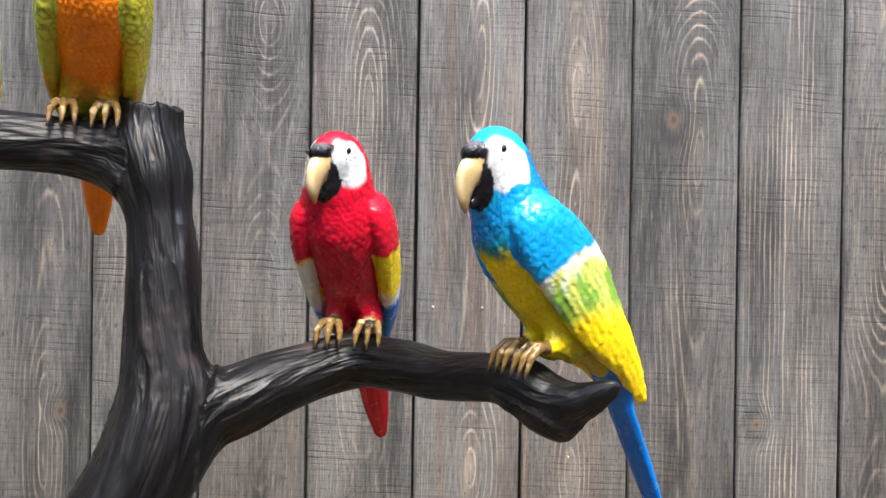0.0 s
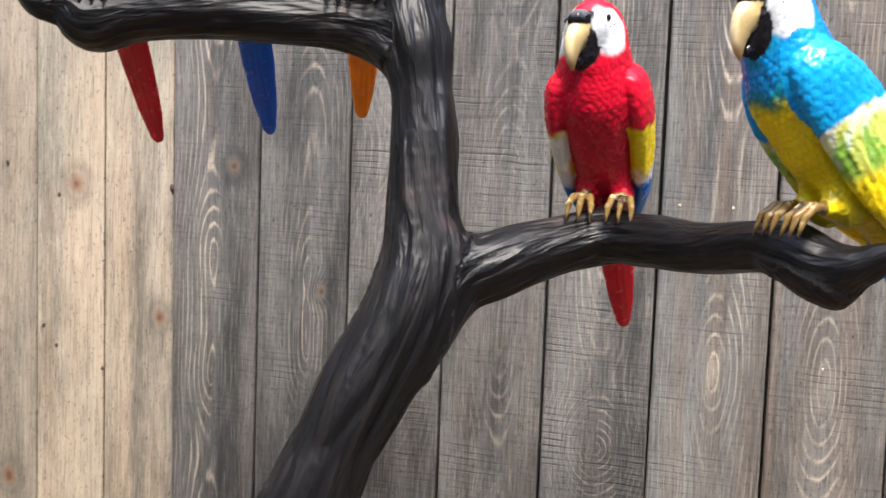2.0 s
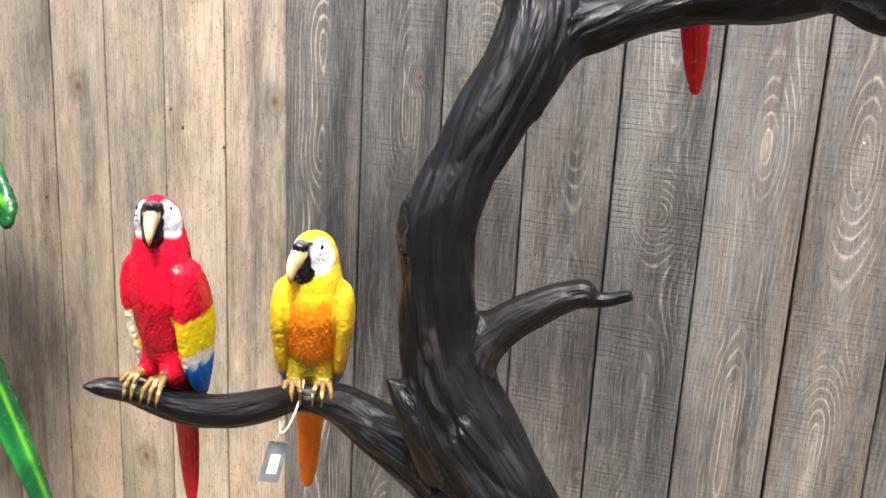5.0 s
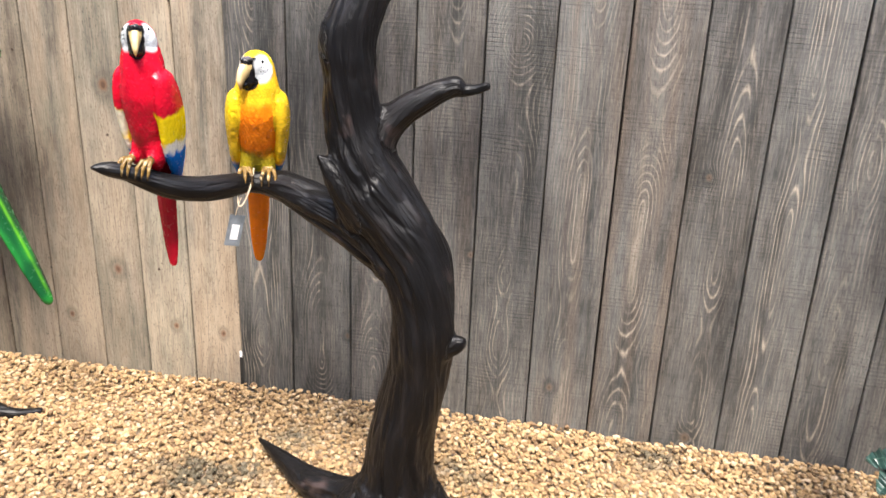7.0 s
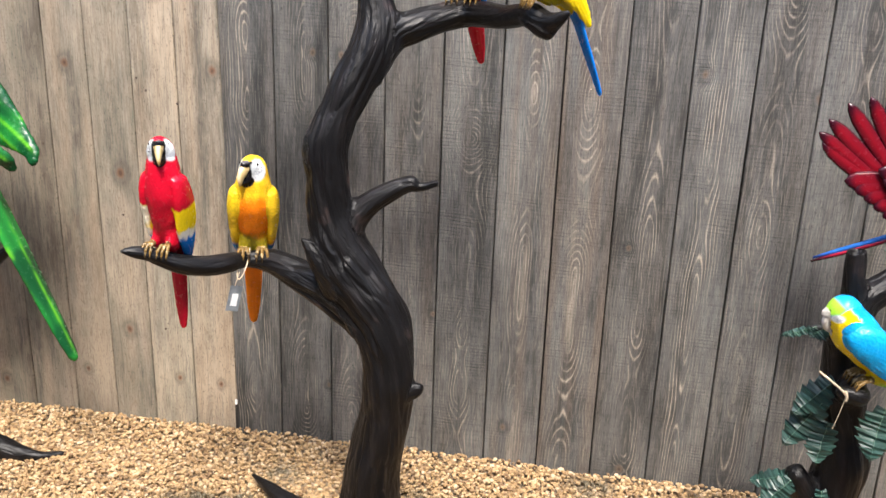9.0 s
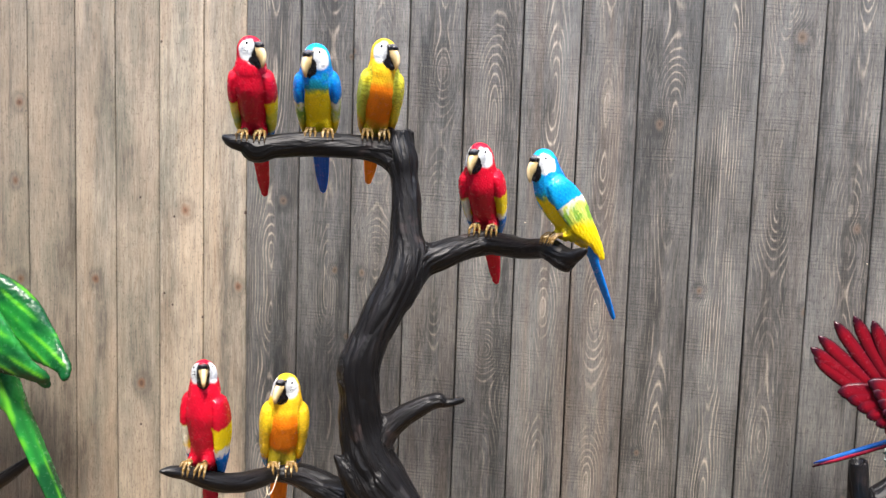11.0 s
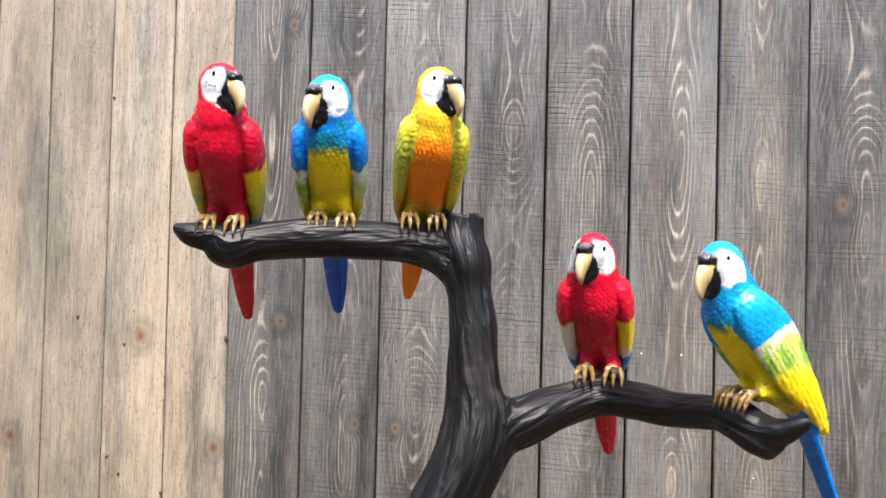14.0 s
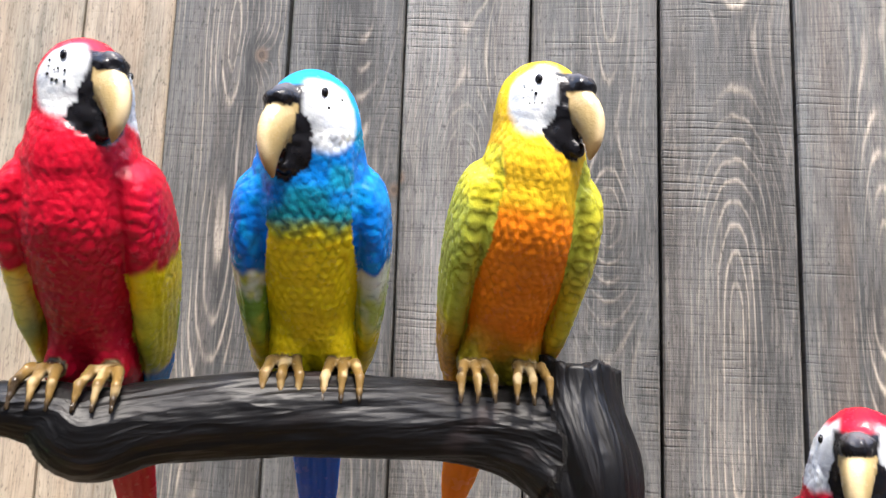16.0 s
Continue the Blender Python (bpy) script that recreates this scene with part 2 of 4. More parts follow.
    value = mul(tone, add(1.0 - 0.5 * cloud_amount, mul(cloud, cloud_amount)))
    grey = m.n.new("ShaderNodeCombineColor")
    for sck in grey.inputs[:3]:
        m.put(sck, value)
    base = m.mix(1.0, base, grey.outputs[0], "MULTIPLY")
    high = add(mul(ring, 0.3), add(mul(fibre, 0.5), add(mul(dark_cut, -1.0), mul(hair, mul(sawn, -0.4)))))
    rough = add(0.46, mul(fibre, 0.3))
    return m.done(base, rough, m.bump(high, 0.6, 0.0016), Specular_IOR_Level=0.3)


DARK_WOOD = wood("dark_stained_wood", (0.03818, 0.03943, 0.03859), (0.1013, 0.1017, 0.09794), (0.3818, 0.3278, 0.2656), (0.1369, 0.1062, 0.08383), (0.1369, 0.1013, 0.0747), 0.9, 0.9)
PALE_WOOD = wood("weathered_pale_wood", (0.1075, 0.0946, 0.07654), (0.258, 0.2253, 0.1789), (0.4644, 0.3956, 0.2967), (0.3182, 0.2322, 0.1548), (0.17, 0.095, 0.058), 0.75, 0.3, ((0.345, 0.267, 0.19), (0.20, 0.192, 0.15)))


def resin():
    """Dark brown painted casting with a satin coat, rubbed pinkish on the ridges; a pink sheen is coloured in too."""
    m = Nodes("dark_brown_resin")
    at = m.n.new("ShaderNodeAttribute")
    at.attribute_name = "grain"
    g = at.outputs["Vector"]
    n1 = m.noise(m.mapped(g, (52, 52, 9)), 1.0, 3.0, 0.6)
    n2 = m.noise(m.mapped(g, (330, 330, 22)), 1.0, 3.0, 0.65)
    n3 = m.noise(g, 9.0, 3.0)
    col = m.ramp(n1, [(0.3, (0.0022, 0.0019, 0.002)), (0.55, (0.0050, 0.0046, 0.0050)), (0.75, (0.0165, 0.0138, 0.0140))])
    # pinkish patches colour in both the rubbed paint and the sheen
    worn_sheen = m.math("MULTIPLY", m.math("SUBTRACT", m.math("ADD", n3, m.math("MULTIPLY", n1, 0.25)), 0.75, clamp=True), 6.0, clamp=True)
    col = m.mix(m.math("MULTIPLY", worn_sheen, 0.7), col, (0.115, 0.078, 0.072))
    rough = m.math("ADD", 0.29, m.math("MULTIPLY", n3, 0.30))
    ridge = m.math("SUBTRACT", 1.0, m.math("ABSOLUTE", m.math("SUBTRACT", m.math("MULTIPLY", m.noise(m.mapped(g, (60, 60, 8)), 1.0, 2.0, 0.5, 0.6), 4.0), 2.0)), clamp=True)
    high = m.math("ADD", m.math("ADD", n1, m.math("MULTIPLY", ridge, 0.35)), m.math("MULTIPLY", n2, 0.10))
    return m.done(col, rough, m.bump(high, 0.75, 0.006), Specular_IOR_Level=0.30)


RESIN = resin()


def paint_coat(name, rough0):
    """Hand-painted glossy cast feathers: the colours are brushed on vertex by vertex."""
    m = Nodes(name)
    at = m.n.new("ShaderNodeAttribute")
    at.attribute_name = "paint"
    co = m.coords()
    n1 = m.noise(co, 90.0, 3.0, 0.6)
    n2 = m.noise(co, 420.0, 2.0, 0.6)
    col = m.mix(m.math("MULTIPLY", m.math("SUBTRACT", n1, 0.42, clamp=True), 0.9), at.outputs["Color"], m.mix(1.0, at.outputs["Color"], (0.78, 0.76, 0.76), "MULTIPLY"))
    rough = m.math("ADD", rough0, m.math("MULTIPLY", n1, 0.25))
    return m.done(col, rough, m.bump(m.math("ADD", n1, m.math("MULTIPLY", n2, 0.4)), 0.4, 0.002), Specular_IOR_Level=0.32)


PAINT = paint_coat("painted_resin_feathers", 0.12)


def plain(name, color, rough=0.5, metal=0.0, vary=0.3, scale=60):
    m = Nodes(name)
    n = m.noise(m.coords(), scale, 3.0)
    col = m.ramp(n, [(0.3, tuple(c * (1 - vary) for c in color)), (0.7, tuple(min(1, c * (1 + vary)) for c in color))])
    return m.done(col, m.math("ADD", rough - 0.08, m.math("MULTIPLY", n, 0.16)), m.bump(n, 0.2, 0.002), Metallic=metal)


def gravel_stone():
    m = Nodes("tan_gravel_stone")
    geo = m.n.new("ShaderNodeNewGeometry")
    r = geo.outputs["Random Per Island"]
    col = m.ramp(r, [(0.0, (0.12, 0.068, 0.032)), (0.3, (0.27, 0.168, 0.076)), (0.6, (0.355, 0.231, 0.107)), (0.85, (0.43, 0.302, 0.158)), (1.0, (0.53, 0.405, 0.265))])
    n = m.noise(m.coords(), 160.0, 3.0)
    col = m.mix(m.math("MULTIPLY", m.math("SUBTRACT", n, 0.4, clamp=True), 1.3), col, (0.36, 0.23, 0.115))
    co = m.coords()
    ragged = m.math("MULTIPLY", m.math("SUBTRACT", m.noise(co, 22.0, 3.0), 0.5), 0.16)
    for at, size in DARK_PATCHES:
        d = m.n.new("ShaderNodeVectorMath")
        d.operation = "DISTANCE"
        m.put(d.inputs[0], m.mapped(co, (1, 1.3, 0))), m.put(d.inputs[1], (at[0], at[1] * 1.3, 0))
        patch_mix = m.math("MULTIPLY", m.math("SUBTRACT", size, m.math("ADD", d.outputs["Value"], ragged), clamp=True), 14.0, clamp=True)
        col = m.mix(m.math("MULTIPLY", patch_mix, m.math("ADD", 0.3, m.math("MULTIPLY", m.math("GREATER_THAN", m.math("FRACT", m.math("MULTIPLY", r, 37.0)), 0.25), 0.55))), col, (0.055, 0.052, 0.034))
    return m.done(col, 0.75, m.bump(n, 0.3, 0.002))


# dark grey-green patches in the gravel: place and radius
DARK_PATCHES = [((-0.70, 0.778), 0.115), ((-0.60, 0.826), 0.08), ((-0.555, 0.98), 0.085), ((0.26, 1.095), 0.085), ((-0.15, 0.93), 0.075)]
STONE = gravel_stone()


def gravel_bed():
    m = Nodes("gravel_bed")
    co = m.coords()
    v = m.n.new("ShaderNodeTexVoronoi")
    m.put(v.inputs["Vector"], co)
    v.inputs["Scale"].default_value = 95
    sep = m.n.new("ShaderNodeSeparateColor")
    m.l.new(v.outputs["Color"], sep.inputs[0])
    col = m.ramp(sep.outputs[0], [(0.0, (0.10, 0.072, 0.042)), (0.5, (0.21, 0.152, 0.092)), (1.0, (0.31, 0.235, 0.155))])
    return m.done(col, 0.85, m.bump(m.math("SUBTRACT", 1.0, v.outputs["Distance"]), 0.9, 0.006))


BED = gravel_bed()
BACKING = plain("black_backing_board", (0.02, 0.018, 0.016), 0.8)
LEAF = plain("dark_green_leaf_paint", (0.017, 0.048, 0.038), 0.42, 0, 0.5, 40)
VEIN = plain("pale_green_leaf_rib", (0.09, 0.16, 0.11), 0.45)
BERRY = plain("red_berry_paint", (0.55, 0.05, 0.03), 0.3)
TWIG = plain("pale_twine", (0.55, 0.45, 0.32), 0.8)
CARD = plain("grey_tag_card", (0.16, 0.18, 0.20), 0.5)
CARD_WHITE = plain("white_tag_print", (0.75, 0.76, 0.76), 0.5, 0, 0.05)
IRON = plain("rusty_nail_head", (0.055, 0.034, 0.024), 0.7)

# ---------------------------------------------------------------- ground
GROUND = 0.018
bm = bmesh.new()
bmesh.ops.create_grid(bm, x_segments=2, y_segments=2, size=400)
me = bpy.data.meshes.new("ground")
bm.to_mesh(me)
bm.free()
me.materials.append(BED)
ground = tagged(new("ground", me), "flat grey-brown ground under the gravel before the wooden wall", "ground", kind="structure")
ground.location.z = 0.006


def pebbles():
    """Many small rough stones, laid close on the bed, as one mesh."""
    rng = np.random.default_rng(5)
    ico = bmesh.new()
    bmesh.ops.create_icosphere(ico, subdivisions=1, radius=1)
    bv = np.array([v.co[:] for v in ico.verts])
    bf = np.array([[v.index for v in f.verts] for f in ico.faces])
    ico.free()
    spots = []
    pitch = 0.0104
    xs = np.arange(-2.3, 1.5, pitch)
    ys = np.arange(0.16, 1.16, pitch * 0.9)
    gx, gy = np.meshgrid(xs, ys)
    gx = gx + (np.arange(len(ys)) % 2)[:, None] * pitch / 2
    n = gx.size
    c = np.stack([gx.ravel() + rng.normal(0, 0.0028, n), gy.ravel() + rng.normal(0, 0.0028, n), np.zeros(n)], 1)
    heap = 0.006 * vnoise(np.stack([c[:, 0] * 4, c[:, 1] * 4, 0 * c[:, 0]], 1), 3) + 0.012 * step(1.0, 1.16, c[:, 1])
    c[:, 2] = GROUND - 0.006 + heap + rng.uniform(-0.004, 0.005, n)
    size = rng.uniform(0.0048, 0.0082, n)
    v = bv[None] * rng.uniform(0.72, 1.18, (n, len(bv), 1)) * (size[:, None] * rng.uniform(0.7, 1.25, (n, 3)) * np.array([1, 1, 0.75]))[:, None, :]
    a = rng.uniform(0, 6.283, n)
    ca, sa = np.cos(a)[:, None], np.sin(a)[:, None]
    v = np.stack([v[..., 0] * ca - v[..., 1] * sa, v[..., 0] * sa + v[..., 1] * ca, v[..., 2]], -1) + c[:, None, :]
    f = bf[None] + (np.arange(n) * len(bv))[:, None, None]
    me = mesh_of("gravel", v.reshape(-1, 3), f.reshape(-1, 3), False)
    me.materials.append(STONE)
    return tagged(new("gravel", me), "loose tan and cream gravel stones along the wooden wall", "gravel", kind="stuff")


# ---------------------------------------------------------------- wall
WALL = 1.165
WALL_TOP = 2.7
# joints between the boards: x at 1.5 m and at the ground
PALE_JOINTS = [(-2.50, -2.49), (-2.36, -2.35), (-2.235, -2.225), (-2.10, -2.09), (-1.97, -1.96), (-1.835, -1.825), (-1.705, -1.695), (-1.57, -1.56), (-1.412, -1.400), (-1.272, -1.262), (-1.152, -1.132), (-1.024, -1.008), (-0.897, -0.880), (-0.7755, -0.753)]
DARK_JOINTS = [(-0.7755, -0.753), (-0.628, -0.617), (-0.483, -0.467), (-0.335, -0.325), (-0.187, -0.177), (-0.040, -0.030), (0.109, 0.119), (0.257, 0.266), (0.408, 0.416), (0.553, 0.560), (0.702, 0.706), (0.845, 0.852), (0.993, 1.0), (1.14, 1.147), (1.29, 1.297), (1.44, 1.447), (1.59, 1.597), (1.74, 1.747), (1.89, 1.897), (2.04, 2.047)]
# tone, warmth, ring lines, pith offset, slant of the cut, saw marks
PALE_LOOK = [(0.75, 0.4, 0.6, 0.01, 0.3, 0.5), (0.74, 0.6, 0.5, -0.01, 0.35, 0.4), (0.74, 0.3, 0.8, 0.01, 0.25, 0.6), (0.86, 0.7, 0.9, 0.0, 0.3, 0.3), (0.90, 0.25, 0.7, 0.012, 0.3, 0.6), (1.10, 0.7, 0.5, -0.012, 0.3, 0.3), (1.02, 1.0, 0.8, 0.008, 0.25, 0.4)]
DARK_LOOK = [(0.88, 0.3, 1.7, 0.004, 0.26, 0.45), (0.78, 0.15, 0.8, 0.012, 0.34, 0.7), (1.14, 0.3, 0.6, 0.0, 0.30, 1.0), (1.02, 0.45, 0.5, 0.016, 0.26, 0.9), (1.06, 0.25, 0.8, 0.006, 0.34, 1.1), (1.10, 1.0, 0.8, 0.010, 0.22, 0.7), (1.0, 1.1, 0.7, -0.004, 0.20, 0.7), (0.88, 0.25, 1.0, 0.018, 0.30, 0.8), (1.02, 0.15, 1.2, 0.0, 0.20, 1.0), (0.95, 0.3, 0.9, -0.012, 0.28, 0.8), (1.04, 0.25, 0.7, 0.02, 0.26, 0.7)]


def plank(j0, j1, y, material, parent, gap, seed, own):
    """One board between two joints, with softened long edges."""
    t, c = 0.022, 0.0022
    rng = random.Random(seed)
    low, high = -0.04 + rng.uniform(0, 0.012), WALL_TOP + rng.uniform(-0.004, 0.004)
    mid = 0.5 * (j0[0] + j1[0])
    bm = bmesh.new()
    rows = []
    for k in range(7):
        zz = low + (high - low) * k / 6
        side = [j[1] + (j[0] - j[1]) * min(zz, 1.9) / 1.5 - mid for j in (j0, j1)]
        g0, g1 = gap * rng.uniform(0.6, 1.4), gap * rng.uniform(0.6, 1.4)
        x0, x1, bow = side[0] + g0, side[1] - g1, rng.uniform(-0.001, 0.001)
        rows.append([bm.verts.new((px, py + bow, zz)) for px, py in ((x0, t), (x0, c), (x0 + c, 0), (x1 - c, 0), (x1, c), (x1, t))])
    for a, b in zip(rows, rows[1:]):
        for k in range(6):
            j = (k + 1) % 6
            bm.faces.new((a[k], a[j], b[j], b[k]))
    bm.faces.new(rows[0][::-1]), bm.faces.new(rows[-1])
    bmesh.ops.recalc_face_normals(bm, faces=bm.faces)
    ob = part("plank", bm, material, parent)
    n = len(ob.data.vertices)
    for key, v in (("board", own[:3]), ("figure", own[3:])):
        ob.data.attributes.new(key, "FLOAT_VECTOR", "POINT").data.foreach_set("vector", list(v) * n)
    ob.location = (mid, y + rng.uniform(-0.002, 0.002), 0)
    return ob


def wall_backing(name, x0, x1, label):
    bm = bmesh.new()
    bmesh.ops.create_cube(bm, size=1)
    bmesh.ops.scale(bm, vec=(x1 - x0, 0.03, WALL_TOP + 0.03), verts=bm.verts)
    bmesh.ops.translate(bm, vec=((x0 + x1) / 2, WALL + 0.042, (WALL_TOP + 0.03) / 2 - 0.05), verts=bm.verts)
    me = bpy.data.meshes.new(name)
    bm.to_mesh(me)
    bm.free()
    me.materials.append(BACKING)
    return tagged(new(name, me), label, "wooden wall", kind="structure")



def sky_blocker(name, size, at):
    """A plain wall out of view, behind or beside the walk, added to block low sky light."""
    bm = bmesh.new()
    bmesh.ops.create_cube(bm, size=1)
    bmesh.ops.scale(bm, vec=size, verts=bm.verts)
    me = bpy.data.meshes.new(name)
    bm.to_mesh(me)
    bm.free()
    me.materials.append(BLOCKER)
    ob = tagged(new(name, me), "plain grey wall out of view, added to block low sky light", "yard wall", kind="structure")
    ob.location = at


# unseen walls that shut out the low sky, so light falls from above
BLOCKER = plain("blocker_grey", (0.24, 0.235, 0.225), 0.8, 0, 0.15, 3)
sky_blocker("wall_south", (7.2, 0.2, 3.7), (0, -1.85, 1.83))
sky_blocker("wall_west", (0.2, 3.2, 3.7), (-3.3, -0.2, 1.83))
sky_blocker("wall_east", (0.2, 3.2, 3.7), (3.3, -0.2, 1.83))

# ---------------------------------------------------------------- cast trees
def frames_along(run):
    """Points, arc length and a turning-free pair of side axes along a run."""
    p = run[:, :3]
    tan = np.gradient(p, axis=0)
    tan /= np.linalg.norm(tan, axis=1)[:, None] + 1e-9
    side = np.zeros_like(p)
    n = np.cross(tan[0], (0.3, 1, 0.1))
    for i in range(len(p)):
        n = n - tan[i] * (n @ tan[i])
        n /= np.linalg.norm(n)
        side[i] = n
    s = np.r_[0, np.cumsum(np.linalg.norm(np.diff(p, axis=0), axis=1))]
    return p, tan, side, np.cross(tan, side), s


def cast_tree(name, chains, low, high, h, label, dents=(), top=None, seed=0):
    """A cast resin tree. chains: rows of (part name, label, [x, y, z, r ...], blend). One skin, divided into its limbs."""
    runs = [(n, l, spline(c), k) for n, l, c, k in chains]
    field = Field(low, high, h)
    for n, l, run, k in runs:
        lo, hi = run[:, :3].min(0) - run[:, 3].max() - 0.03, run[:, :3].max(0) + run[:, 3].max() + 0.03
        s, g = field.region(lo, hi)
        own = Field(field.low, field.low + field.h * 2, field.h)
        own.f = np.full([len(a.ravel()) for a in g], 1.0, np.float32)
        own.n = np.array(own.f.shape)
        own.low = np.array([a.ravel()[0] for a in g])
        for a, b in zip(run, run[1:]):
            fn, l0, h0 = cone(a[:3], b[:3], a[3], b[3])
            own.join(l0 - 0.035, h0 + 0.035, fn, 0)
        d, old = own.f, field.f[s]
        e = np.maximum(k - np.abs(d - old), 0) / k
        field.f[s] = np.minimum(d, old) - e * e * k * 0.25
    for c, r in dents:
        s, g = field.region(np.array(c) - r * 2.5, np.array(c) + r * 2.5)
        d = r - np.sqrt((g[0] - c[0]) ** 2 + (g[1] - c[1]) ** 2 + ((g[2] - c[2]) * 0.6) ** 2)
        old, k = field.f[s], 0.012
        e = np.maximum(k - np.abs(d - old), 0) / k
        field.f[s] = np.maximum(d, old) + e * e * k * 0.25
    if top:
        gx, gy = np.meshgrid(field.low[0] + field.h * np.arange(field.n[0]), field.low[1] + field.h * np.arange(field.n[1]), indexing="ij")
        rag = vnoise(np.stack([gx.ravel() * 55, gy.ravel() * 40, 0 * gx.ravel()], 1), seed + 5).reshape(gx.shape) * 0.009
        field.f = np.maximum(field.f, (field.low[2] + field.h * np.arange(field.n[2]) - top)[None, None, :] + rag[:, :, None]).astype(np.float32)
    v, q = field.skin()
    nrm = normals_of(v, q)
    best, owner, grain, rad = np.full(len(v), 9.0), np.zeros(len(v), int), np.zeros((len(v), 3)), np.zeros(len(v))
    for i, (n, l, run, k) in enumerate(runs):
        p, tan, e1, e2, s = frames_along(run)
        for part_of in np.array_split(np.arange(len(v)), max(1, len(v) // 8000)):
            w = v[part_of]
            dist = np.linalg.norm(w[:, None, :] - p[None], axis=2) - run[None, :, 3]
            j = dist.argmin(1)
            dmin = dist[np.arange(len(w)), j]
            m = dmin < best[part_of]
            ids, jj = part_of[m], j[m]
            best[ids], owner[ids], rad[ids] = dmin[m], i, run[jj, 3]
            d = v[ids] - p[jj]
            a, b = (d * e1[jj]).sum(1), (d * e2[jj]).sum(1)
            along = s[jj] + (d * tan[jj]).sum(1)
            tw = along * 2.2
            grain[ids] = np.stack([a * np.cos(tw) - b * np.sin(tw) + i, a * np.sin(tw) + b * np.cos(tw), along], 1)
    rib = 1 - np.abs(vnoise(grain * (44, 44, 7.0), seed)) * 2
    rib2 = 1 - np.abs(vnoise(grain * (120, 120, 11), seed + 2)) * 2
    groove = (1 - np.abs(vnoise(grain * (34, 34, 4.5), seed + 7))) ** 9 + 0.6 * (1 - np.abs(vnoise(grain * (75, 75, 9), seed + 8))) ** 8
    lump = vnoise(v * 14, seed + 4)
    amount = np.clip(rad / 0.035, 0.25, 1.25)
    v = v + nrm * (0.0024 * rib + 0.0011 * rib2 + 0.0044 * lump - 0.0034 * groove)[:, None] * amount[:, None]
    nrm = normals_of(v, q)
    root = tagged(new(name), label, "artificial tree")
    root.location = (*runs[0][2][0, :2], GROUND)
    fo = owner[q[:, 0]]
    for i, (n, l, run, k) in enumerate(runs):
        f = q[fo == i]
        if not len(f):
            continue
        used, inv = np.unique(f, return_inverse=True)
        me = mesh_of(n, v[used] - np.array(root.location), inv.reshape(-1, 4))
        me.attributes.new("grain", "FLOAT_VECTOR", "POINT").data.foreach_set("vector", grain[used].ravel())
        me.normals_split_custom_set_from_vertices(nrm[used].tolist())
        part(n, me, RESIN, root, l)
    return root


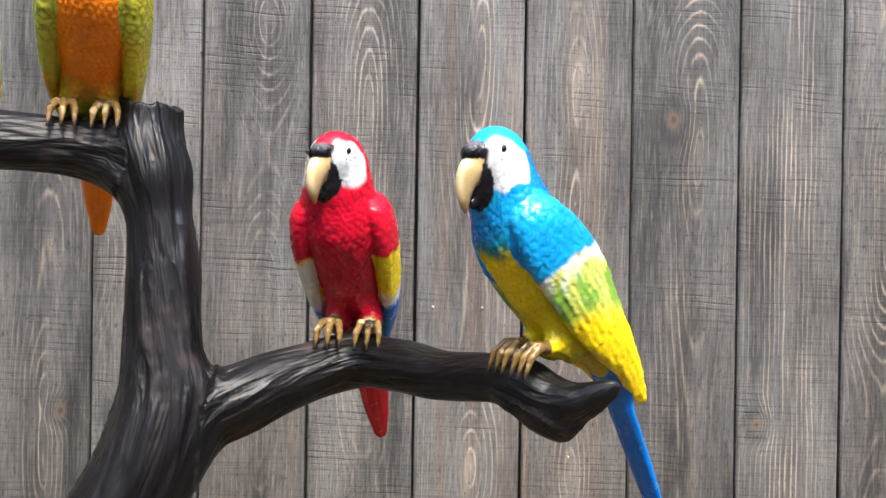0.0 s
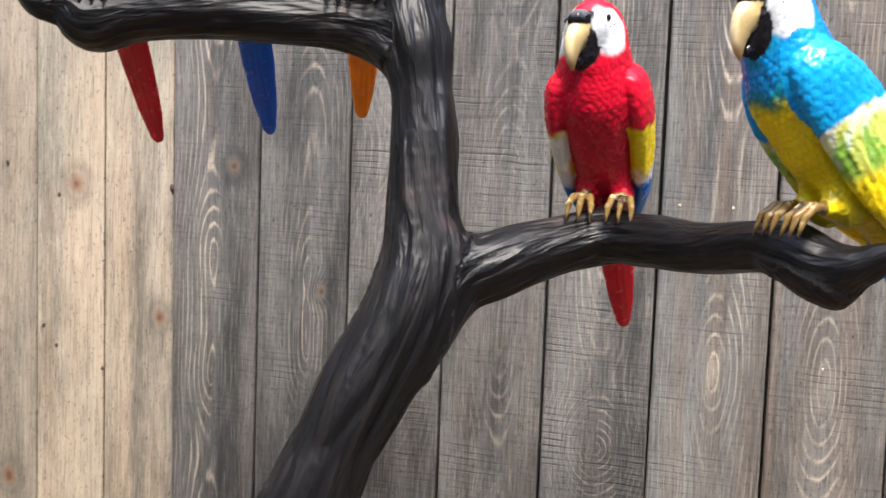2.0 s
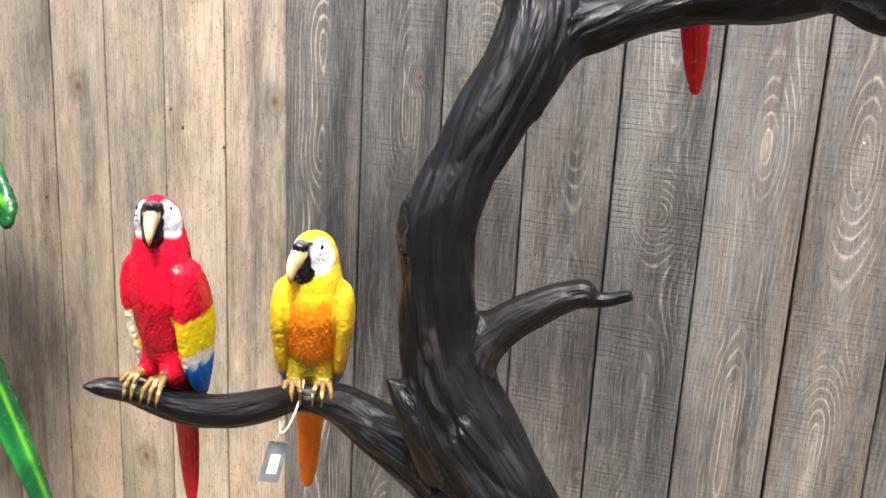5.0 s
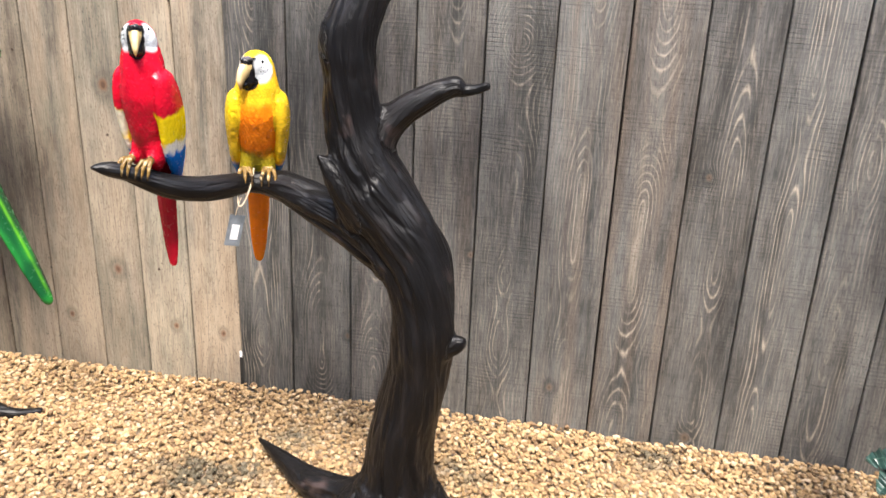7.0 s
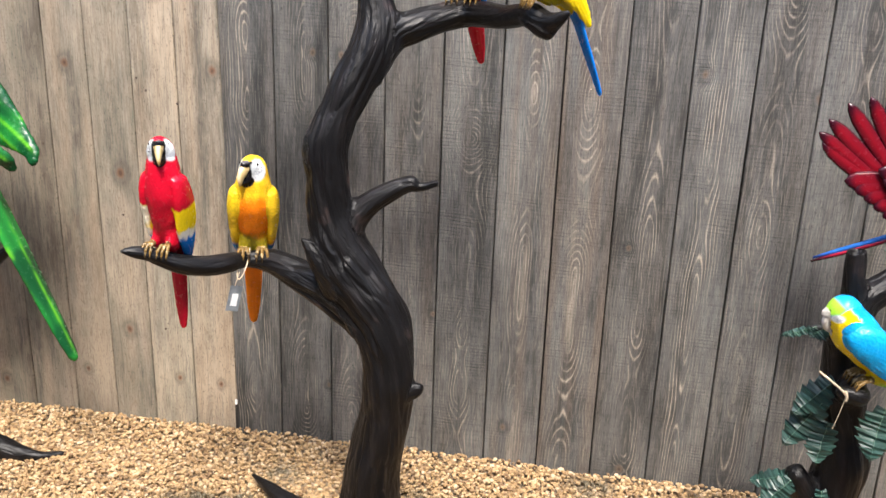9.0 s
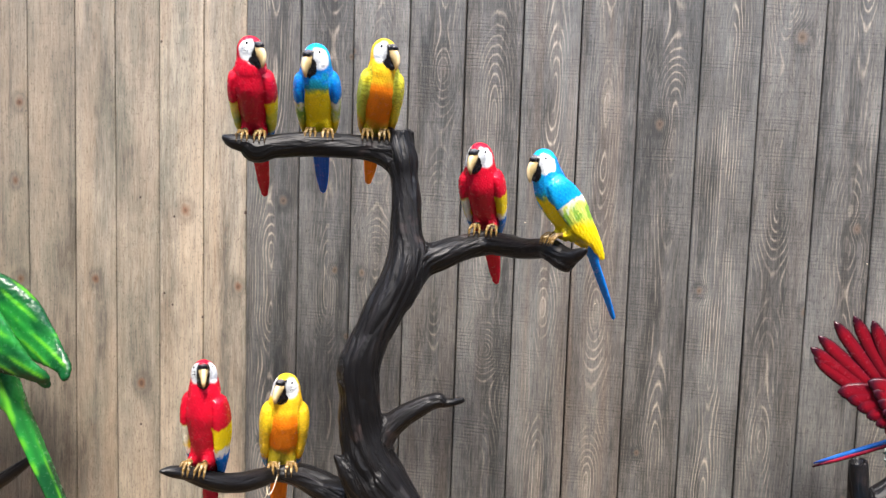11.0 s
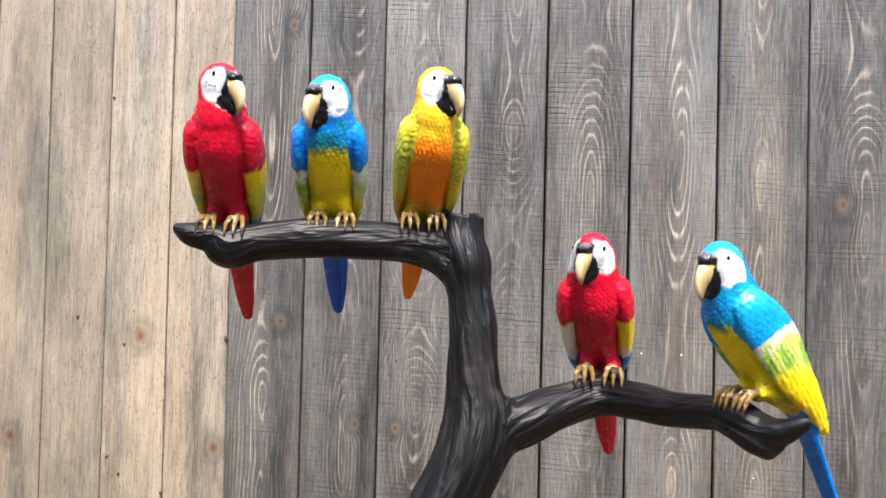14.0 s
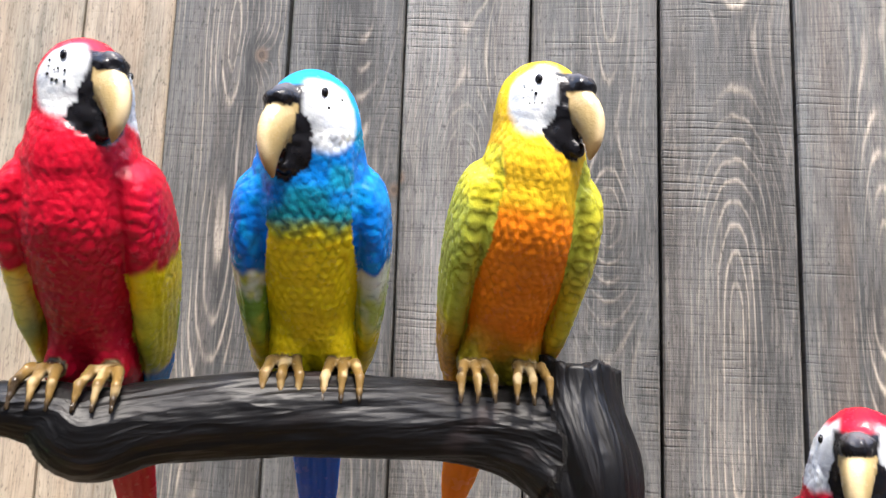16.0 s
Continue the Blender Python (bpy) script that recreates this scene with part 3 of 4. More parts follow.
tree = cast_tree(
    "parrot_tree",
    [
        ("trunk", "", [(-0.252, 0.74, -0.03, 0.085), (-0.250, 0.735, 0.06, 0.076), (-0.247, 0.73, 0.174, 0.064), (-0.234, 0.725, 0.248, 0.060), (-0.219, 0.72, 0.32, 0.058), (-0.207, 0.715, 0.388, 0.056), (-0.201, 0.71, 0.454, 0.055),
                       (-0.204, 0.71, 0.52, 0.056), (-0.222, 0.71, 0.592, 0.060), (-0.258, 0.71, 0.655, 0.061), (-0.297, 0.715, 0.715, 0.058), (-0.326, 0.715, 0.78, 0.050), (-0.338, 0.712, 0.851, 0.0445),
                       (-0.342, 0.71, 0.915, 0.0415), (-0.340, 0.71, 0.965, 0.041), (-0.319, 0.72, 1.031, 0.0385), (-0.291, 0.74, 1.095, 0.0395), (-0.268, 0.76, 1.15, 0.042), (-0.258, 0.78, 1.21, 0.041),
                       (-0.265, 0.79, 1.283, 0.0355), (-0.271, 0.80, 1.345, 0.031), (-0.279, 0.81, 1.405, 0.0315), (-0.288, 0.82, 1.455, 0.0315), (-0.290, 0.822, 1.49, 0.031)], 0.02),
        ("upper_branch", "", [(-0.285, 0.812, 1.405, 0.028), (-0.322, 0.812, 1.424, 0.029), (-0.365, 0.80, 1.431, 0.0265), (-0.421, 0.775, 1.433, 0.026), (-0.49, 0.75, 1.431, 0.0255), (-0.552, 0.735, 1.425, 0.025), (-0.586, 0.725, 1.418, 0.0275),
                              (-0.606, 0.716, 1.429, 0.0205), (-0.632, 0.705, 1.433, 0.0155), (-0.650, 0.702, 1.440, 0.0075)], 0.03),
        ("middle_branch", "", [(-0.262, 0.765, 1.12, 0.030), (-0.232, 0.785, 1.178, 0.032), (-0.196, 0.803, 1.197, 0.031), (-0.146, 0.83, 1.215, 0.029), (-0.092, 0.848, 1.228, 0.0275), (-0.049, 0.822, 1.227, 0.025), (0.002, 0.767, 1.228, 0.0215), (0.041, 0.715, 1.235, 0.020),
                               (0.062, 0.688, 1.232, 0.020), (0.080, 0.672, 1.224, 0.018), (0.098, 0.655, 1.224, 0.015), (0.113, 0.643, 1.234, 0.010), (0.122, 0.637, 1.240, 0.006)], 0.025),
        ("hook", "", [(0.060, 0.688, 1.230, 0.017), (0.076, 0.675, 1.214, 0.0175), (0.088, 0.667, 1.203, 0.0125)], 0.018),
        ("stub_branch", "", [(-0.315, 0.718, 0.76, 0.034), (-0.288, 0.725, 0.808, 0.030), (-0.251, 0.73, 0.847, 0.0245), (-0.208, 0.735, 0.874, 0.0215), (-0.185, 0.738, 0.884, 0.0200), (-0.170, 0.738, 0.889, 0.0185), (-0.163, 0.739, 0.884, 0.0120), (-0.140, 0.739, 0.887, 0.0092), (-0.120, 0.739, 0.894, 0.0075)], 0.02),
        ("lower_branch", "", [(-0.27, 0.715, 0.60, 0.042), (-0.331, 0.725, 0.633, 0.040), (-0.395, 0.74, 0.660, 0.036), (-0.472, 0.765, 0.682, 0.0275), (-0.532, 0.757, 0.687, 0.0205), (-0.564, 0.712, 0.690, 0.0215), (-0.599, 0.665, 0.695, 0.0225),
                              (-0.637, 0.625, 0.710, 0.0195), (-0.679, 0.595, 0.733, 0.0145), (-0.703, 0.576, 0.742, 0.012), (-0.720, 0.56, 0.747, 0.004)], 0.03),
        ("spur", "", [(-0.315, 0.69, 0.67, 0.030), (-0.345, 0.683, 0.715, 0.024), (-0.368, 0.675, 0.752, 0.0125), (-0.380, 0.671, 0.770, 0.005)], 0.02),
        ("elbow", "", [(-0.345, 0.705, 0.93, 0.036), (-0.360, 0.70, 0.958, 0.024), (-0.375, 0.694, 0.978, 0.008)], 0.012),
        ("knob", "", [(-0.165, 0.70, 0.435, 0.02), (-0.143, 0.695, 0.446, 0.0165), (-0.134, 0.692, 0.452, 0.013)], 0.012),
        ("root", "", [(-0.28, 0.71, 0.06, 0.06), (-0.34, 0.66, 0.045, 0.045), (-0.42, 0.60, 0.03, 0.032), (-0.51, 0.55, 0.018, 0.022), (-0.59, 0.505, 0.008, 0.010)], 0.04),
        ("root", "", [(-0.215, 0.735, 0.06, 0.055), (-0.14, 0.725, 0.042, 0.042), (-0.05, 0.715, 0.028, 0.030), (0.05, 0.707, 0.018, 0.020), (0.13, 0.70, 0.008, 0.009)], 0.04),
        ("root", "", [(-0.30, 0.745, 0.05, 0.055), (-0.37, 0.76, 0.04, 0.042), (-0.45, 0.80, 0.034, 0.031), (-0.53, 0.855, 0.040, 0.017), (-0.60, 0.905, 0.044, 0.005)], 0.03),
        ("root", "", [(-0.235, 0.70, 0.05, 0.06), (-0.215, 0.62, 0.03, 0.05), (-0.20, 0.53, 0.015, 0.034), (-0.195, 0.44, 0.005, 0.012)], 0.04),
    ],
    (-0.78, 0.38, -0.03), (0.19, 0.98, 1.52), 0.0036,
    "black-brown cast resin tree with three perching branches standing on gravel",
    dents=[((-0.298, 0.652, 0.748), 0.017)], top=1.474, seed=1)

tree_right = cast_tree(
    "parrot_tree",
    [
        ("trunk", "", [(0.735, 0.80, -0.03, 0.075), (0.735, 0.80, 0.08, 0.062), (0.745, 0.79, 0.19, 0.055), (0.765, 0.79, 0.30, 0.052), (0.765, 0.79, 0.40, 0.048), (0.745, 0.79, 0.50, 0.044), (0.735, 0.79, 0.60, 0.040), (0.745, 0.79, 0.70, 0.034), (0.80, 0.80, 0.745, 0.030), (0.88, 0.82, 0.80, 0.028), (0.98, 0.86, 0.85, 0.026), (1.08, 0.90, 0.87, 0.02)], 0.02),
        ("spout", "hollow broken stump end", [(0.735, 0.785, 0.70, 0.028), (0.722, 0.78, 0.755, 0.022), (0.718, 0.778, 0.812, 0.020)], 0.015),
        ("side_stump", "", [(0.735, 0.785, 0.20, 0.04), (0.70, 0.77, 0.275, 0.028), (0.677, 0.76, 0.318, 0.022)], 0.02),
        ("perch", "", [(0.75, 0.775, 0.52, 0.03), (0.74, 0.72, 0.545, 0.022), (0.735, 0.67, 0.555, 0.018), (0.70, 0.665, 0.562, 0.010)], 0.02),
        ("twig", "", [(0.72, 0.785, 0.62, 0.02), (0.69, 0.775, 0.645, 0.010), (0.655, 0.765, 0.652, 0.006)], 0.012),
        ("root", "", [(0.71, 0.80, 0.05, 0.05), (0.64, 0.795, 0.03, 0.035), (0.565, 0.79, 0.012, 0.014)], 0.03),
        ("root", "", [(0.76, 0.78, 0.05, 0.05), (0.80, 0.68, 0.03, 0.035), (0.83, 0.58, 0.01, 0.012)], 0.03),
    ],
    (0.52, 0.52, -0.03), (1.12, 0.95, 0.92), 0.005,
    "black-brown cast resin tree trunk with green leaves and red berries", dents=[((0.717, 0.777, 0.822), 0.013)], seed=6)

tree_left = cast_tree(
    "parrot_tree",
    [
        ("trunk", "", [(-1.86, 0.92, -0.03, 0.085), (-1.85, 0.92, 0.15, 0.07), (-1.80, 0.93, 0.40, 0.055), (-1.78, 0.94, 0.70, 0.045), (-1.74, 0.94, 0.95, 0.035)], 0.02),
        ("branch", "", [(-1.80, 0.93, 0.36, 0.04), (-1.62, 0.97, 0.40, 0.03), (-1.48, 0.985, 0.445, 0.024), (-1.38, 0.985, 0.512, 0.018), (-1.27, 0.985, 0.595, 0.012)], 0.03),
        ("perch", "", [(-1.77, 0.94, 0.74, 0.035), (-1.60, 0.92, 0.77, 0.028), (-1.43, 0.875, 0.79, 0.024), (-1.355, 0.85, 0.80, 0.016)], 0.03),
        ("root", "", [(-1.80, 0.91, 0.05, 0.06), (-1.60, 0.90, 0.035, 0.045), (-1.43, 0.895, 0.034, 0.046), (-1.34, 0.897, 0.030, 0.038), (-1.27, 0.895, 0.020, 0.024), (-1.21, 0.90, 0.016, 0.013), (-1.165, 0.93, 0.014, 0.008)], 0.03),
    ],
    (-1.97, 0.78, -0.03), (-1.13, 1.03, 1.0), 0.005,
    "black-brown cast resin tree with a long root on gravel", seed=9)

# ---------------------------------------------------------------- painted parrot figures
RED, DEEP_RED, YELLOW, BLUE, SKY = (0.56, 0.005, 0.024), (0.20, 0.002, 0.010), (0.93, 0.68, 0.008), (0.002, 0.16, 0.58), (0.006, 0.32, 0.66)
WHITE, BLACK, IVORY, GOLD = (0.80, 0.82, 0.82), (0.008, 0.007, 0.008), (0.70, 0.54, 0.30), (0.19, 0.115, 0.035)
ORANGE, OLIVE, LIME, GREEN, TEAL = (0.94, 0.24, 0.008), (0.27, 0.27, 0.015), (0.55, 0.56, 0.06), (0.02, 0.24, 0.035), (0.008, 0.19, 0.22)


def turn(axis, deg):
    return np.array(Matrix.Rotation(radians(deg), 3, axis))


def loft(table, rot, origin=(0, 0, 0)):
    """A run of ellipses: rows of z, centre x, centre y, half width, half depth; turned by rot, then moved."""
    tab = spline(table, 8)
    tab = tab[np.argsort(tab[:, 0])]
    z0, z1 = tab[0, 0], tab[-1, 0]
    m = np.array(rot)

    def fn(x, y, z):
        x, y, z = x - origin[0], y - origin[1], z - origin[2]
        p = [m[0][k] * x + m[1][k] * y + m[2][k] * z for k in range(3)]
        zc = np.clip(p[2], z0, z1)
        c = [np.interp(zc, tab[:, 0], tab[:, k]).astype(np.float32) for k in range(1, 5)]
        small = np.minimum(c[2], c[3])
        return (np.sqrt(((p[0] - c[0]) / c[2]) ** 2 + ((p[1] - c[1]) / c[3]) ** 2 + ((p[2] - zc) / small) ** 2) - 1) * small

    ends = np.array([m @ (t[1] + sx * t[3], t[2] + sy * t[4], t[0]) for t in tab for sx in (-1, 1) for sy in (-1, 1)]) + np.array(origin)
    return fn, ends.min(0) - 0.01, ends.max(0) + 0.01


def parrot(label, at, yaw, lean, head_yaw, scheme, tail=0.21, scale=1.0, head_pitch=8, roll=0, tint=0.0, seed=0, h=0.0016, group="perched parrot figures", wing_drop=0.0, up=0.0, back=0.0, tail_lean=0.0, hs=0.83, wing_back=0.0, slim=1.0):
    """A painted cast parrot, one mesh; its origin lies between the feet, and it faces -y before it is turned."""
    R = turn("Y", roll) @ turn("X", lean)
    Rh = turn("Z", head_yaw) @ turn("X", head_pitch)
    O = np.array((0, back, 0.0))
    hc = R @ (0, 0.020, 0.137) + np.array((0, -0.008, 0.022 + up)) + O
    H = lambda *p: hc + Rh @ (np.array(p) * hs)
    B = lambda *p: R @ np.array(p) + O
    prims = []
    add = lambda kind, k, p: prims.append((kind, k, *p))
    add("body", 0.0, loft([(-0.035, 0, 0.046, 0.016, 0.014), (-0.005, 0, 0.038, 0.019, 0.024), (0.025, 0, 0.030, 0.0265, 0.031), (0.060, 0, 0.024, 0.0330, 0.036), (0.095, 0, 0.022, 0.0340, 0.035), (0.12, 0, 0.021, 0.031, 0.033), (0.140, 0, 0.02, 0.027, 0.027)], R, O))
    add("body", 0.022, cone(B(0, 0.021, 0.106), hc + (0, 0.007, -0.009), 0.034, 0.0265))
    add("head", 0.010, ellipsoid(hc, np.array((0.0300, 0.0355, 0.0315)) * hs, Rh))
    for s in (-1, 1):
        add("body", 0.012, ellipsoid(B(s * 0.015, 0.014, 0.012), (0.0125, 0.017, 0.025), R))
        add("body", 0.010, cone(B(s * 0.015, 0.014, 0.004), (s * 0.018, 0.010, 0.009), 0.0095, 0.0070))
        wb = wing_back
        sh = 0.006 + up * 0.5
        add("wing", 0.0022, loft([(0.124 + sh, s * 0.0265, 0.019 + wb * 0.3, 0.009, 0.013), (0.110 + sh, s * 0.0345, 0.021 + wb * 0.45, 0.0130, 0.024), (0.085 + sh * 0.5, s * 0.0380, 0.026 + wb * 0.6, 0.0140, 0.033), (0.055, s * 0.0375, 0.033 + wb * 0.7, 0.0122, 0.034), (0.025, s * 0.0360, 0.036 + wb * 0.8, 0.0100, 0.030), (-0.005 - wing_drop * 0.3, s * 0.0325, 0.043 + wb * 0.9, 0.0080, 0.022), (-0.035 - wing_drop * 0.7, s * 0.025, 0.055 + wb, 0.005, 0.011), (-0.052 - wing_drop, s * 0.019, 0.057 + wb, 0.004, 0.005)], R, O))
    piv = np.array((0, 0.048, -0.01))
    Rt = R @ turn("X", tail_lean)
    add("tail", 0.008, loft([(0.01, 0, 0.046, 0.017, 0.012), (-0.04, 0, 0.050, 0.0185, 0.008), (-0.10, 0, 0.052, 0.0180, 0.006), (-tail * 0.8, 0, 0.053, 0.0135, 0.005), (-tail + 0.008, 0, 0.053, 0.009, 0.0042), (-tail, 0, 0.053, 0.006, 0.004)], Rt, O + R @ piv - Rt @ piv))
    add("cere", 0.007, ellipsoid(H(0, -0.0355, 0.0085), np.array((0.0118, 0.0132, 0.0098)) * hs, Rh))
    add("cere", 0.004, ellipsoid(H(0, -0.029, -0.009), np.array((0.0160, 0.0105, 0.016)) * hs, Rh))
    add("jaw", 0.004, ellipsoid(H(0, -0.025, -0.026), np.array((0.0150, 0.0150, 0.0145)) * hs, Rh))
    add("jaw", 0.003, cone(H(0, -0.031, -0.032), H(0, -0.0395, -0.0365), 0.0095 * hs, 0.0055 * hs))
    def narrow(a, b, ra, rb, sq=1.18):
        """A cone in the head's own frame, pressed flat from side to side."""
        fn0, l0, h0 = cone(np.array(a) * hs, np.array(b) * hs, ra * hs, rb * hs)

        def fn(x, y, z):
            x, y, z = x - hc[0], y - hc[1], z - hc[2]
            p = [Rh[0][k] * x + Rh[1][k] * y + Rh[2][k] * z for k in range(3)]
            return fn0(p[0] * sq, p[1], p[2]) * 0.85

        ends = np.array([H(*a), H(*b)])
        return fn, ends.min(0) - ra, ends.max(0) + ra

    beak = [((0, -0.034, -0.003), 0.0138), ((0, -0.0440, -0.010), 0.0128), ((0, -0.0505, -0.020), 0.0102), ((0, -0.0530, -0.0315), 0.0064), ((0, -0.0515, -0.0430), 0.0018)]
    curve = [(tuple(p[:3]), p[3]) for p in spline([(*a, ra) for a, ra in beak], 3)]
    for (a, ra), (b, rb) in zip(curve, curve[1:]):
        add("beak", 0.001, narrow(a, b, ra, rb))
    for s in (-1, 1):
        for j in (-1, 0, 1):
            run = [((s * 0.018, 0.006, 0.009), 0.0050), ((s * 0.019 + j * 0.0080, -0.010, 0.0090), 0.0037), ((s * 0.019 + j * 0.0110, -0.0215, 0.001), 0.0031), ((s * 0.019 + j * 0.0115, -0.0275, -0.014), 0.0015)]
            for (a, ra), (b, rb) in zip(run, run[1:]):
                add("toe", 0.0015, cone(a, b, ra, rb))
    lo = np.min([p[3] for p in prims], 0) - 0.006
    hi = np.max([p[4] for p in prims], 0) + 0.006
    field = Field(lo, hi, h)
    for kind, k, fn, l0, h0 in prims:
        field.join(l0 - 0.012, h0 + 0.012, fn, k)
    v, q = field.skin()
    nrm = normals_of(v, q)
    kinds = ["body", "head", "wing", "tail", "cere", "jaw", "beak", "toe"]
    dist = np.full((len(kinds), len(v)), 9.0)
    for kind, k, fn, l0, h0 in prims:
        i = kinds.index(kind)
        dist[i] = np.minimum(dist[i], fn(v[:, 0], v[:, 1], v[:, 2]))
    own = dist.argmin(0)
    is_ = lambda *n: np.isin(own, [kinds.index(a) for a in n])
    b, hd = (v - O) @ R, (v - hc) @ Rh / hs
    # feather relief: overlapping scales on the body, long vanes on wing ends and tail
    ang = np.arctan2(b[:, 0], -(b[:, 1] - 0.026))
    wz = np.where(is_("wing"), b[:, 1] * 120, ang / 0.17)
    row = np.where(is_("wing"), b[:, 2] / 0.0072, b[:, 2] / 0.0058) + 0.75 * vnoise(v * 40, seed) + 0.3 * vnoise(v * 120, seed + 3)
    col = wz + 0.5 * (np.floor(row) % 2) + 0.5 * vnoise(v * 70, seed + 1)
    cf = (col - np.floor(col) - 0.5) * 2
    fr = row + 0.7 * cf * cf
    scale_h = 1 - (fr - np.floor(fr))
    vane = np.abs(((b[:, 1] * np.where(is_("wing"), 1, 0) + b[:, 0] * np.where(is_("tail"), 1, 0)) * (58 if scheme == "green" else 150) + b[:, 2] * np.where(is_("wing"), 30, 0)) % 1 - 0.5) * 2
    soft = step(0.052, 0.075, b[:, 2])
    relief = np.where(is_("wing"), soft * scale_h * 0.0010 + (1 - soft) * (vane * 0.0007 + 0.0008 * scale_h + 0.0006 * vnoise(b * (120, 260, 60), seed + 11)), 0.0)
    relief = np.where(is_("body"), scale_h * 0.0014 * (0.7 + 0.3 * step(0.125, 0.095, b[:, 2])) + 0.0007 * vnoise(b * (170, 170, 60), seed + 9), relief)
    relief = np.where(is_("tail"), vane * 0.0006, relief)
    relief = np.where(is_("head"), scale_h * 0.0003 * step(0.0, 0.02, hd[:, 1]), relief)
    relief = relief + np.where(is_("cere", "jaw"), 0.0011 * vnoise(v * 260, 8), 0)
    relief = relief + np.where(is_("toe"), 0.0005 * vnoise(v * 420, 3), np.where(is_("beak"), 0, 0.0003 * vnoise(v * 160, 4)))
    v = v + nrm * relief[:, None]
    # paint
    n1, n2, n3 = vnoise(v * 70, seed + 5), vnoise(v * 160, seed + 6), vnoise(v * 25, seed + 7)
    jag = 0.0045 * n1 + 0.003 * n2
    c = np.zeros((len(v), 3))

    def lay(color, mask):
        mk = np.clip(mask, 0, 1)[:, None]
        c[:] = c * (1 - mk) + np.array(color) * mk

    bz, by, ax = b[:, 2] + jag + (0.007 * n3 if scheme == "blue" else 0) * is_("wing"), b[:, 1], np.abs(b[:, 0])
    wing, bodyish = is_("wing").astype(float), is_("body", "head").astype(float)
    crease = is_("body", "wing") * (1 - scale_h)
    if scheme == "red":
        lay(RED, np.ones(len(v)))
        # body red gets darker towards the bottom of the belly
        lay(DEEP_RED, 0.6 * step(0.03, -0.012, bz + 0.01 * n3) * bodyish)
        lay(YELLOW, wing * step(0.083, 0.077, bz))
        lay(LIME, wing * tint * step(0.062, 0.045, bz) * (0.7 + 0.3 * n3))
        lay((0.10, 0.30, 0.03), wing * tint * 0.9 * step(0.050, 0.030, bz + 0.01 * n1) * step(-0.5, 0.2, n3))
        lay(WHITE, wing * (1 - tint) * 0.8 * (b[:, 0] < 0) * step(0.010, 0.002, by + 0.9 * jag) * step(0.082, 0.074, bz))
        lay(WHITE, wing * 0.85 * (tint < 0.5) * step(0.036, 0.028, bz + 0.5 * jag))
        lay(BLUE, wing * (step(0.006, -0.002, bz) if tint > 0.5 else step(0.022, 0.014, bz + 0.5 * jag)))
    elif scheme == "blue":
        lay(YELLOW, np.ones(len(v)))
        lay(OLIVE, 0.5 * step(0.02, -0.004, bz) * bodyish)
        lay((0.25, 0.36, 0.03), bodyish * 0.8 * step(0.096, 0.108, bz))
        lay(TEAL, bodyish * step(0.104, 0.112, bz))
        lay(SKY, bodyish * step(0.110, 0.128, bz) * (0.75 if tint > 0.5 else 0.45))
        lay(BLUE, bodyish * step(0.112, 0.126, bz) * (0.85 if tint < 0.5 else 0.45) * step(-0.5, 0.2, n1))
        # dark blue laid into the feather creases of the neck
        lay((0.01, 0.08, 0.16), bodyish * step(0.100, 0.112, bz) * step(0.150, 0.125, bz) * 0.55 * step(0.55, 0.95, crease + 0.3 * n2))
        lay(TEAL, bodyish * step(0.030, 0.036, ax + jag) * step(0.03, 0.05, bz) * 0.7)
        lay(BLUE, bodyish * step(0.035, 0.05, by) * step(0.0, 0.02, bz))
        lay(YELLOW, wing)
        lay((0.50, 0.58, 0.12), wing * step(0.085, 0.062, bz) * step(0.006, 0.03, bz + 0.5 * (by - 0.03)))
        daub = vnoise(b * (90, 90, 45), seed + 13) + 0.5 * n2
        lay((0.16, 0.36, 0.04), wing * 0.85 * step(0.068, 0.056, bz) * step(0.008, 0.028, bz + 0.5 * (by - 0.03)) * step(-0.10, 0.25, daub))
        lay(WHITE, wing * 0.75 * step(0.046, 0.066, bz + 0.012 * daub) * step(0.086, 0.076, bz) * step(0.5, 0.0, daub))
        lay(WHITE, wing * 0.4 * step(0.02, 0.05, bz) * step(0.25, 0.6, vnoise(b * (200, 200, 70), seed + 14)))
        lay(SKY if tint > 0.5 else BLUE, wing * step(0.068, 0.074, bz))
        lay(BLUE, wing * step(0.068, 0.074, bz) * 0.5 * step(-0.2, 0.4, n1))
        lay(SKY, wing * step(0.068, 0.074, bz) * 0.6 * step(0.1, 0.6, n2 + 0.5 * n3))
        lay(BLUE if tint > 0.5 else (0.003, 0.09, 0.55), is_("tail").astype(float))
        lay((0.006, 0.20, 0.72), is_("tail") * (0.6 if tint > 0.5 else 0.1) * step(-0.4, 0.4, n3))
    elif scheme == "orange":
        lay(ORANGE, np.ones(len(v)))
        lay((0.84, 0.50, 0.02), bodyish * step(0.118, 0.136, bz + 0.15 * ax))
        lay(OLIVE, bodyish * 0.9 * step(*((0.038, 0.012) if tint > 0.5 else (0.052, 0.026)), bz + 0.008 * n3))
        lay(OLIVE, bodyish * 0.8 * step(0.030, 0.038, ax + jag) * step(0.1, 0.08, bz))
        lay(LIME if tint > 0.5 else (0.78, 0.50, 0.02), wing)
        lay(YELLOW, wing * 0.6 * step(-0.1, 0.5, n3))
        lay(OLIVE, wing * (0.55 if tint > 0.5 else 0.15) * step(0.35, 0.75, 1 - scale_h) * step(0.05, 0.08, bz))
        lay((0.80, 0.30, 0.01), wing * 0.7 * step(0.04, 0.02, bz) * step(-0.3, 0.2, n3))
